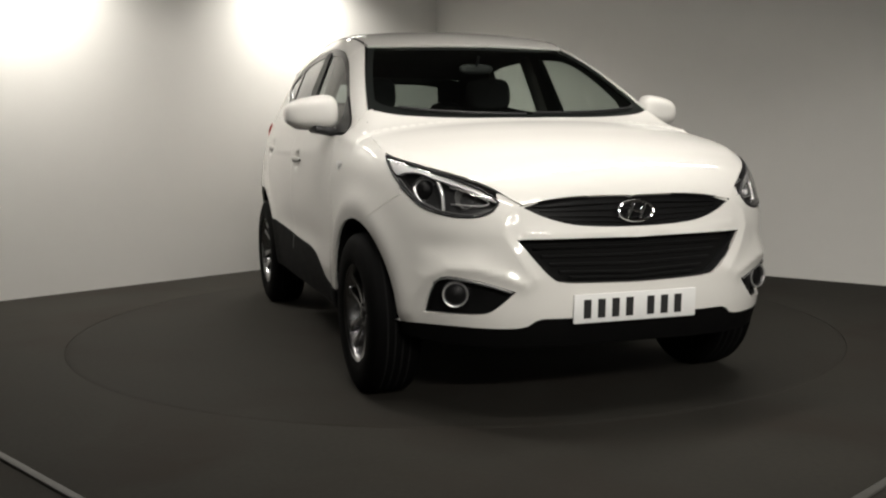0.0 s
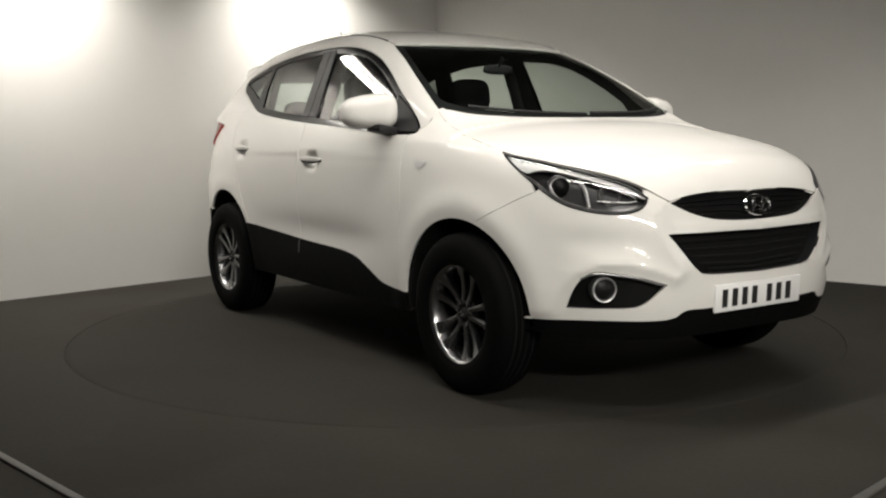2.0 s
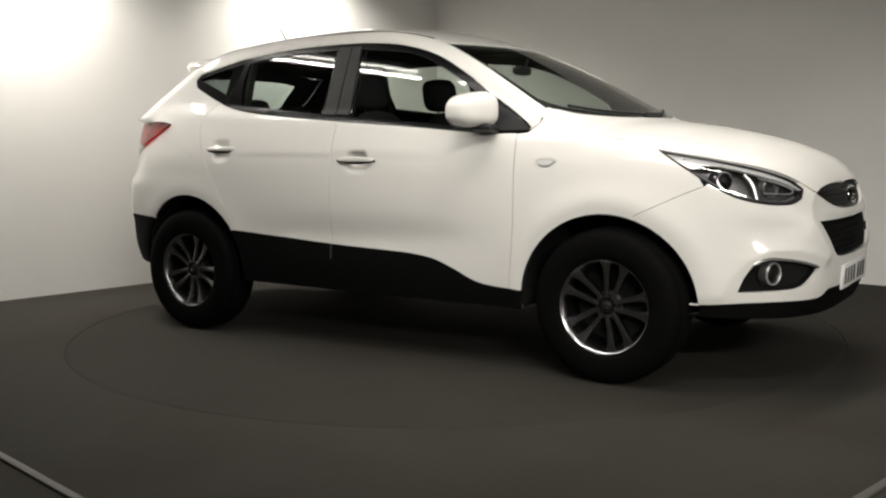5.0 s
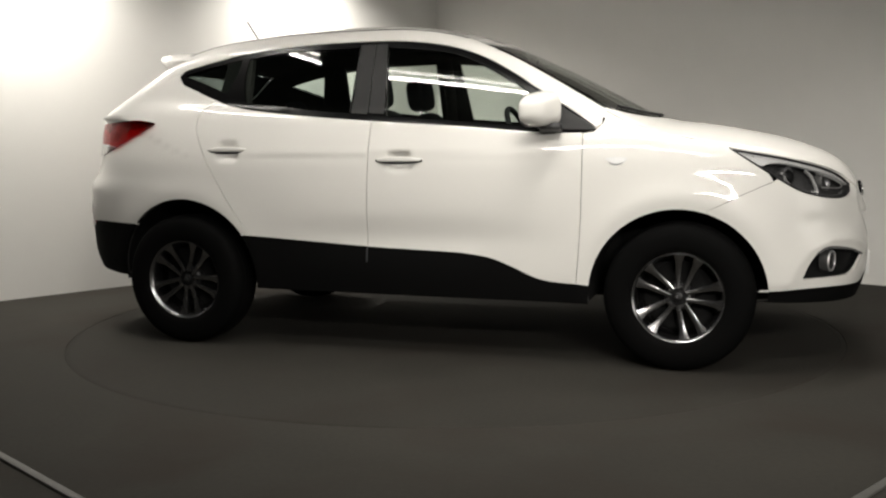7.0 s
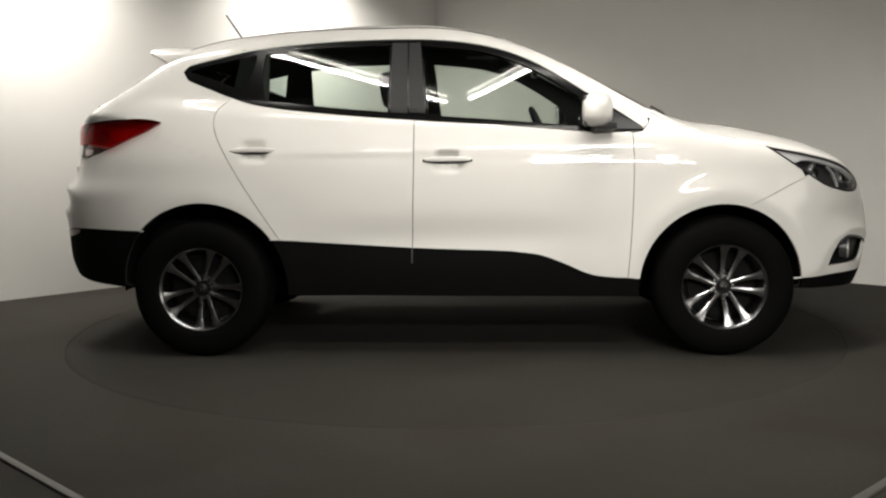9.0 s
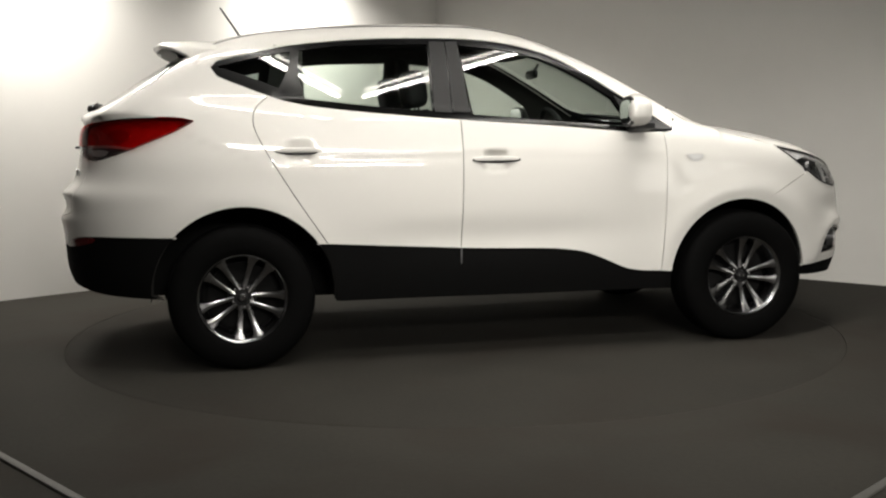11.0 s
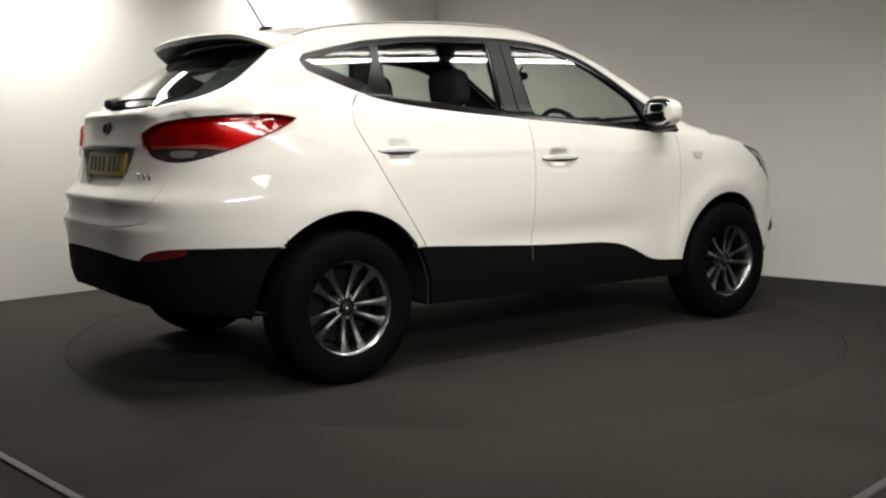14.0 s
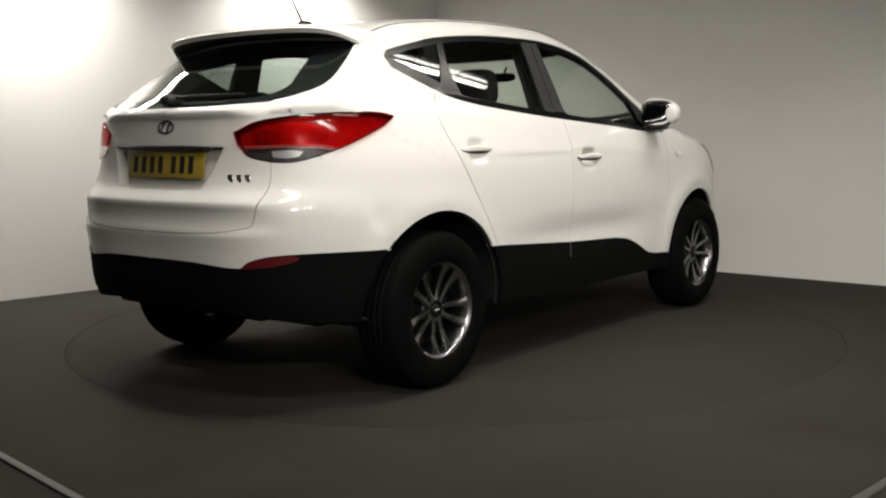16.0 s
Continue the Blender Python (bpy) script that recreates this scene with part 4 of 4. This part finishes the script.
badge = part("badge", oval(.050, .026, .005, TEMB), ALLOY, tailgate, "chrome oval badge")
for sy in (-.02, .02):
    part("badge_bar", tube([(0, sy - .010, .022), (-.003, sy, 0), (0, sy + .010, -.022)], .005, 8).moved(TEMB), ALLOY, badge)


def plate(mat, m, owner, label):
    """A number plate; its characters are plain bars."""
    p = part("number_plate", box(-.006, .006, -.26, .26, -.0555, .0555, .004).moved(m), mat, owner, label)
    for y in (-.205, -.146, -.087, -.028, .062, .121, .180):
        part("bar", box(.0055, .0075, y - .0155, y + .0155, -.036, .036).moved(m), INK, p, smooth=False)


plate(PLATE_WHITE, Matrix.Translation((2.192, -.012, .465)) @ pose(0, 0, 0, 0, 3, 0), bumper, "white front number plate with dark bars")
plate(PLATE_YELLOW, Matrix.Translation((-2.092, 0, 1.005)) @ pose(0, 0, 0, 0, 0, 180) @ pose(0, 0, 0, 0, -8, 0), tailgate, "yellow rear number plate with dark bars")
REC = ring(line((-2.655, 1.080), (-2.85, 1.086), (REAR_MID, 1.087)), line((REAR_MID, 1.087), (REAR_MID, .903)), line((REAR_MID, .903), (-2.80, .906), (-2.742, .913)), line((-2.742, .913), (-2.70, .985), (-2.655, 1.075)))
part("plate_recess", drape(side, REC, (), .04, off=-.048, lip=0, gap=-.003, keep=lambda p: abs(p[0] - REAR_MID) < 1e-3).both(), PAINT, tailgate)
part("recess_wall", rim_band(REC, .049, 0, 0).both(), PAINT, tailgate)
# grip coloured black to draw the shade along the recess's top edge
part("handle_bar", box(-2.118, -2.08, -.29, .29, 1.070, 1.083, .004), TRIM, tailgate, "grip above the number plate, blackened for the recess's shade")
for k in range(3):
    y0 = -.43 - .042 * k
    p0 = side(np.array([REAR_MID + abs(y0)]), np.array([.955]))[0]
    part("model_badge", box(-.004, .004, -.016, .016, -.016, .016, .003).moved(Matrix.Translation(tuple(p0))), CHROME, tailgate, "small chrome lettering, worn to plain bars")
# rear wiper
part("rear_wiper", tube([tuple(behind(np.array([y]), np.array([1.285 + .01 * abs(y)]))[0] + np.array([-.016, 0, .006])) for y in np.linspace(.02, -.40, 12)], .009, 8, .005), TRIM, tailgate, "black rear wiper")
part("wiper_hub", blob(-2.035, .02, 1.280, .048, .040, .028), TRIM, tailgate)

# roof spoiler
ys = np.linspace(-.622, .622, 41)
rows = [[], [], [], [], [], []]
for y in ys:
    q = (y / .622) ** 2
    tip_x, tip_z = -1.722 + .08 * q + .10 * q ** 5, 1.604 - .016 * q - .050 * q ** 6
    rows[0].append((-1.40, y, zof(-1.40, abs(y)) - .002))
    rows[1].append((-1.52, y, (zof(-1.40, abs(y)) * .62 + tip_z * .38) + .006))
    rows[2].append((tip_x + .02, y, tip_z + .003))
    rows[3].append((tip_x, y, tip_z - .014))
    rows[4].append((tip_x + .015, y, tip_z - .032))
    rows[5].append((max(-1.60 + .05 * q, tip_x + .02), y, min(tip_z - .045, 1.560)))
m = len(ys)
sp = Shape().add([p for r in rows for p in r], [(j * m + i, j * m + i + 1, (j + 1) * m + i + 1, (j + 1) * m + i) for j in range(4) for i in range(m - 1)] + [tuple(j * m for j in range(6)), tuple(j * m + m - 1 for j in range(6))[::-1]])
spoiler = part("roof_spoiler", sp, PAINT, tailgate, "white roof spoiler over the rear window", sharp=50)
# underside coloured black, so its shade is put into the material
part("spoiler_underside", Shape().add([p for r in rows[4:] for p in r], [(i, i + 1, m + i + 1, m + i) for i in range(m - 1)]), TRIM, spoiler, "underside of the spoiler, its shade painted in black")
part("brake_light", box(-1.700, -1.690, -.13, .13, 1.568, 1.582, .003), RED_REFLECTOR, spoiler, "high brake light")
antenna = part("antenna", tube([(-1.255, 0, 1.66), (-1.305, 0, 1.735), (-1.365, 0, 1.825)], .0065, 8, .0045), TRIM, car, "thin black rod antenna")
part("antenna_base", blob(-1.245, 0, 1.662, .045, .02, .018), TRIM, antenna)
rails = sided("roof_moulding", tube([(x, -y, zof(x, y) - .002) for x, y in RAIL[3:]], .0045, 6), TRIM)

# handles, mirrors, repeaters


def handle(x, z):
    y = float(side(np.array([x]), np.array([z + .075]))[0][1])
    s = Shape()
    n = 17
    vs, fs = [], []
    for i in range(n):
        t = i / (n - 1) * 2 - 1
        out = .027 + .010 * (1 - t ** 4) - .011 * t ** 8
        hh = .0125 * (1 - .62 * t ** 4)
        for a in range(8):
            ca, sa = math.cos(2 * math.pi * a / 8), math.sin(2 * math.pi * a / 8)
            vs.append((x + t * .126, y + .012 - out + .007 * ca, z + .016 + hh * sa - .005 * t * t))
    for i in range(n - 1):
        for a in range(8):
            fs.append((i * 8 + a, i * 8 + (a + 1) % 8, (i + 1) * 8 + (a + 1) % 8, (i + 1) * 8 + a))
    fs += [tuple(range(8))[::-1], tuple((n - 1) * 8 + a for a in range(8))]
    return s.add(vs, fs)


# a dark bar that draws the shadow below the handle's strap
def shadow_bar(x, z):
    y = float(side(np.array([x]), np.array([z + .075]))[0][1])
    pts = [(x + t * .122, y - .010 - .010 * (1 - t ** 4), z - .002 + .012 * t * t) for t in np.linspace(-1, 1, 15)]
    return tube(pts, .0072, 8)


for doors, hx, hz in ((doors_f, -.055, .985), (doors_r, -1.030, 1.040)):
    handles = under(doors, "door_handle", handle(hx, hz), PAINT, "white strap door handle")
    under(handles, "grip_shadow", shadow_bar(hx, hz), TRIM)
under(fenders, "side_repeater", drape(side, ring(line((.985, .998), (1.03, 1.002), (1.070, .996), (1.045, .978), (1.015, .976), (.985, .998))), (), .012, off=.004, lip=.006, gap=0), LAMP_SILVER, "small clear side repeater")

under(fenders, "repeater_rim", drape(side, ring(line((.976, 1.003), (1.03, 1.008), (1.080, 1.000), (1.050, .972), (1.010, .970), (.976, 1.003))), (), .012, off=.0015, lip=.004, gap=0), REFLECTOR)
# a thin grey line that carries the door gap down over the sill
under(doors_f, "sill_line", drape(side, ring(line((-.242, .553), (-.233, .553)), line((-.233, .553), (-.236, .478)), line((-.236, .478), (-.243, .478)), line((-.243, .478), (-.242, .553))), (), .012, off=.0085, lip=.006, gap=0), LAMP_DARK, "thin grey upright line on the sill below the door gap")


def mirror_shell():
    """A rounded housing, flat behind and drawn in towards the foot."""
    s = blob(0, 0, 0, .085, .125, .082, 3.1, 36, 22)
    out = []
    for x, y, z in s.v:
        x = x * (1.0 if x > 0 else .55)
        out.append((x + .035 * (y / .125), y, (z if z > 0 else z * .88) * (1.04 - .20 * y / -.125) + .004 * (y / .125)))
    s.v = out
    return s


MIR = Matrix.Translation((.663, -.950, 1.228))
mirrors = sided("door_mirror", mirror_shell().moved(MIR), PAINT, label="white door mirror on a black foot")
under(mirrors, "mirror_glass", blob(0, 0, 0, .006, .100, .066, 3.2, 28, 10).moved(MIR @ pose(-.050, .004, .0, 0, 0, -6)), MIRROR, "mirror glass")
under(mirrors, "mirror_rim", blob(0, 0, 0, .012, .112, .077, 3.0, 28, 10).moved(MIR @ pose(-.040, .002, .0, 0, 0, -6)), TRIM)
foot = Shape().add(*(lambda s: (s.v, s.f))(box(-.055, .05, -.10, .10, -.018, .018, .012).moved(Matrix.Translation((.715, -.860, 1.140)) @ pose(0, 0, 0, -10, 0, 8))))
under(mirrors, "mirror_foot", foot, TRIM)
under(mirrors, "mirror_sail", drape(side, ring(line((.915, 1.135), (.70, 1.140)), line((.70, 1.140), (.665, 1.23), (.625, 1.315)), line((.625, 1.315), (.77, 1.235), (.915, 1.145))), (), .03, off=.004, lip=.008, gap=0), PILLAR_FILM, "charcoal plastic sail behind the mirror")

part("inner_lining", lining, LINING, car, "dark lining inside the panels and pillars")

# ---- wheels ----


def wheel():
    w = new("wheel")
    R = .351
    tyre = part("tyre", lathe([(.211, -.098), (.218, -.106), (.245, -.113), (.29, -.116), (.318, -.108), (.335, -.098), (.345, -.084), (R, -.06), (R, .06), (.345, .084), (.335, .098), (.318, .108), (.29, .116), (.245, .113), (.218, .106), (.211, .098)], 72, closed=True), RUBBER, w, "black road tyre")
    for y in (-.048, -.016, .016, .048):
        part("tread_groove", lathe([(R + .0006, y - .004), (R + .0008, y), (R + .0006, y + .004)], 60), BLACK, tyre)
    rim = part("rim", lathe([(.209, -.100), (.2135, -.1035), (.2135, -.098), (.207, -.094), (.201, -.085), (.195, -.060), (.188, -.02), (.188, .08), (.211, .1)], 64), ALLOY, w, "alloy rim with five pairs of flat grey spokes")
    for i in range(10):
        pair, one = divmod(i, 2)
        way = 1 if one else -1
        a, b = radians(72 * pair + 90 + 13.2 * way), radians(72 * pair + 90 + 23 * way)
        p0, p1 = Vector((.040 * math.cos(b), 0, .040 * math.sin(b))), Vector((.201 * math.cos(a), 0, .201 * math.sin(a)))
        d = (p1 - p0).normalized()
        side_way = Vector((-d.z, 0, d.x))
        v, n = [], 12
        for k in range(n):
            t = k / (n - 1)
            c = p0 + (p1 - p0) * t
            hw = .0098 + .0070 * t + .013 * max(0, (t - .70) / .30) ** 1.7
            y = -.066 - .020 * t + .010 * math.sin(math.pi * t)
            # a flat machined face, tipped a little to one side, with a thin bevel
            for q, dy in ((-1.0, .010), (-.90, .0012), (-.30, -.0010), (.30, -.0010), (.90, .0012), (1.0, .010), (.7, .042), (-.7, .042)):
                v.append(c + side_way * hw * q + Vector((0, y + dy, 0)))
        f = [(k * 8 + j, k * 8 + (j + 1) % 8, (k + 1) * 8 + (j + 1) % 8, (k + 1) * 8 + j) for k in range(n - 1) for j in range(8)]
        part("spoke", Shape().add(v, f), ALLOY, rim, sharp=25)
    part("hub", lathe([(.001, -.050), (.03, -.050), (.056, -.047), (.066, -.038), (.070, -.02), (.070, .05)], 40), ALLOY_DARK, rim)
    part("centre_cap", lathe([(.001, -.071), (.016, -.071), (.022, -.068), (.026, -.056), (.026, -.045)], 32), ALLOY_DARK, rim, "round centre cap")
    part("cap_badge", oval(.012, .007, .0022, Matrix.Translation((0, -.074, 0)) @ pose(0, 0, 0, 0, 0, 90)), CHROME, rim)
    for i in range(5):
        a = radians(72 * i + 90)
        part("wheel_nut", lathe([(.001, -.066), (.008, -.065), (.010, -.058), (.010, -.045)], 6).moved(Matrix.Translation((.050 * math.cos(a), 0, .050 * math.sin(a)))), ALLOY, rim)
    part("brake_disc", lathe([(.05, .005), (.165, .005), (.165, .025), (.05, .025)], 48), BLACK, w)
    part("brake_drum", lathe([(.001, .03), (.186, .03), (.186, .05)], 32), BLACK, w)
    w.parent = car
    return w


first = wheel()
first.matrix_basis = pose(1.32, -.800, .351, 0, 14, 0)
for x, y, turn, spin in ((-1.32, -.792, 0, -43), (1.32, .80, 180, 20), (-1.32, .792, 180, 40)):
    copy_thing(first, pose(x, y, .351, 0, 0, turn) @ pose(0, 0, 0, 0, spin, 0))


def liner(cx, r):
    v, f = [], []
    n = 28
    t = np.radians(np.linspace(-3, 183, n + 1))
    xs, zs = cx + r * np.cos(t), .352 + r * np.sin(t)
    rim = .012 - flank_y(xs, np.maximum(zs, .32))
    for y in (rim, 0 * rim - .52):
        v += list(zip(xs, y, zs))
    f = [(i, i + 1, n + 2 + i, n + 1 + i) for i in range(n)] + [tuple(range(n + 1, 2 * n + 2))]
    return Shape().add(v, f)


sided("wheel_arch_liner", liner(1.312, .416), BLACK)
sided("wheel_arch_liner", liner(-1.31, .440), BLACK)
part("underbody", box(-1.70, 1.95, -.50, .50, .285, .37, .03), BLACK, car, "black underside")
part("floor_pan", box(-.86, .90, -.84, .84, .305, .40, .02), BLACK, car)
part("boot_floor", box(-2.02, -.9, -.50, .50, .36, .75, .02), BLACK, car)
part("engine_bay", box(.95, 1.98, -.52, .52, .36, .84, .05), BLACK, car)

# ---- cabin ----


def seat(x, y):
    s = part("front_seat", blob(x, y, .62, .27, .25, .11, 3.2), FABRIC, car, "black fabric front seat")
    part("backrest", blob(0, 0, 0, .085, .245, .34, 3.0).moved(Matrix.Translation((x - .33, y, .93)) @ pose(0, 0, 0, 0, -17, 0)), FABRIC, s)
    part("headrest", blob(0, 0, 0, .062, .138, .100, 3.6).moved(Matrix.Translation((x - .47, y, 1.365)) @ pose(0, 0, 0, 0, -8, 0)), FABRIC, s, "black headrest")
    for dy in (-.05, .05):
        part("headrest_post", tube([(x - .435, y + dy, 1.20), (x - .465, y + dy, 1.32)], .007, 8), CHROME, s)


for y in (-.37, .37):
    seat(.10, y)
bench = part("rear_seat", blob(-.78, 0, .62, .27, .62, .12, 4), FABRIC, car, "black fabric rear bench")
part("backrest", blob(0, 0, 0, .08, .62, .33, 4).moved(Matrix.Translation((-1.10, 0, .92)) @ pose(0, 0, 0, 0, -20, 0)), FABRIC, bench)
for y in (-.38, .38, 0):
    part("headrest", blob(-1.235, y, 1.28 if y else 1.25, .045, .115, .068, 2.8), FABRIC, bench, "black headrest")
dash = part("dashboard", blob(.96, 0, .96, .30, .72, .17, 4.5, 40, 18), DASH, car, "black moulded dashboard")
part("instrument_hood", blob(.78, -.37, 1.12, .12, .19, .045, 2.6), DASH, dash)
part("centre_stack", blob(.66, 0, .84, .14, .15, .24, 4), DASH, dash)
wheel_m = Matrix.Translation((.46, -.37, 1.085)) @ pose(0, 0, 0, 0, -24, 0)
steering = part("steering_wheel", tube([(0, .185 * math.cos(t), .185 * math.sin(t)) for t in np.linspace(0, 2 * math.pi, 40, endpoint=False)], .015, 10, close=True).moved(wheel_m), DASH, car, "black three-spoke steering wheel")
part("airbag_pad", blob(.02, 0, -.01, .03, .075, .06, 2.8).moved(wheel_m), DASH, steering)
for a in (0, 180, 270):
    part("wheel_spoke", tube([(.01, 0, 0), (.0, .18 * math.cos(radians(a)), .18 * math.sin(radians(a)))], .014, 8).moved(wheel_m), DASH, steering)
part("column", tube([(.50, -.37, 1.06), (.80, -.37, .93)], .045, 12), DASH, steering)
part("interior_mirror", blob(.42, 0, 1.468, .018, .095, .027, 3), TRIM, car, "interior mirror")
part("mirror_stem", tube([(.43, 0, 1.478), (.462, 0, 1.530)], .008, 8), TRIM, car)
part("parcel_shelf", box(-1.88, -1.22, -.60, .60, 1.10, 1.13, .01), LINING, car, "dark parcel shelf")
sided("door_trim", box(-.84, .80, -.80, -.765, .45, 1.15, .012), LINING)
for y in (-.37, .37):
    part("sun_visor", box(.02, .24, y - .17, y + .17, 1.590, 1.603, .006), LINING, car)


def rear_pillar_trim():
    """A wide moulding inside the pillar between rear door and quarter window."""
    low = [(-1.20, -.755), (-.985, -.755), (-.985, -.715), (-1.20, -.715)]
    high = [(-1.125, -.640), (-.985, -.640), (-.985, -.600), (-1.125, -.600)]
    return Shape().add([(x, y, 1.16) for x, y in low] + [(x, y, 1.57) for x, y in high], [(3, 2, 1, 0), (4, 5, 6, 7)] + [(i, (i + 1) % 4, 4 + (i + 1) % 4, 4 + i) for i in range(4)])


sided("rear_pillar_trim", rear_pillar_trim(), LINING)
sided("pillar_trim", tube([(-.27, -.725, 1.16), (-.26, -.645, 1.38), (-.26, -.565, 1.585)], .035, 10), LINING)


# ---- motion ----
def heading(t):
    return -9.56 + 7.701 * (t - 8)


def motions():
    """The turntable turns steadily and carries the car, whose middle lies a little off the axis."""
    rows_c, rows_t = [], []
    for k in range(17):
        turn = pose(0, 0, 0, 0, 0, heading(k))
        rows_c.append((k, turn @ Matrix.Translation((.061, -.024, 0))))
        rows_t.append((k, turn))
    walk(car, rows_c)
    walk(turntable, rows_t)


motions()
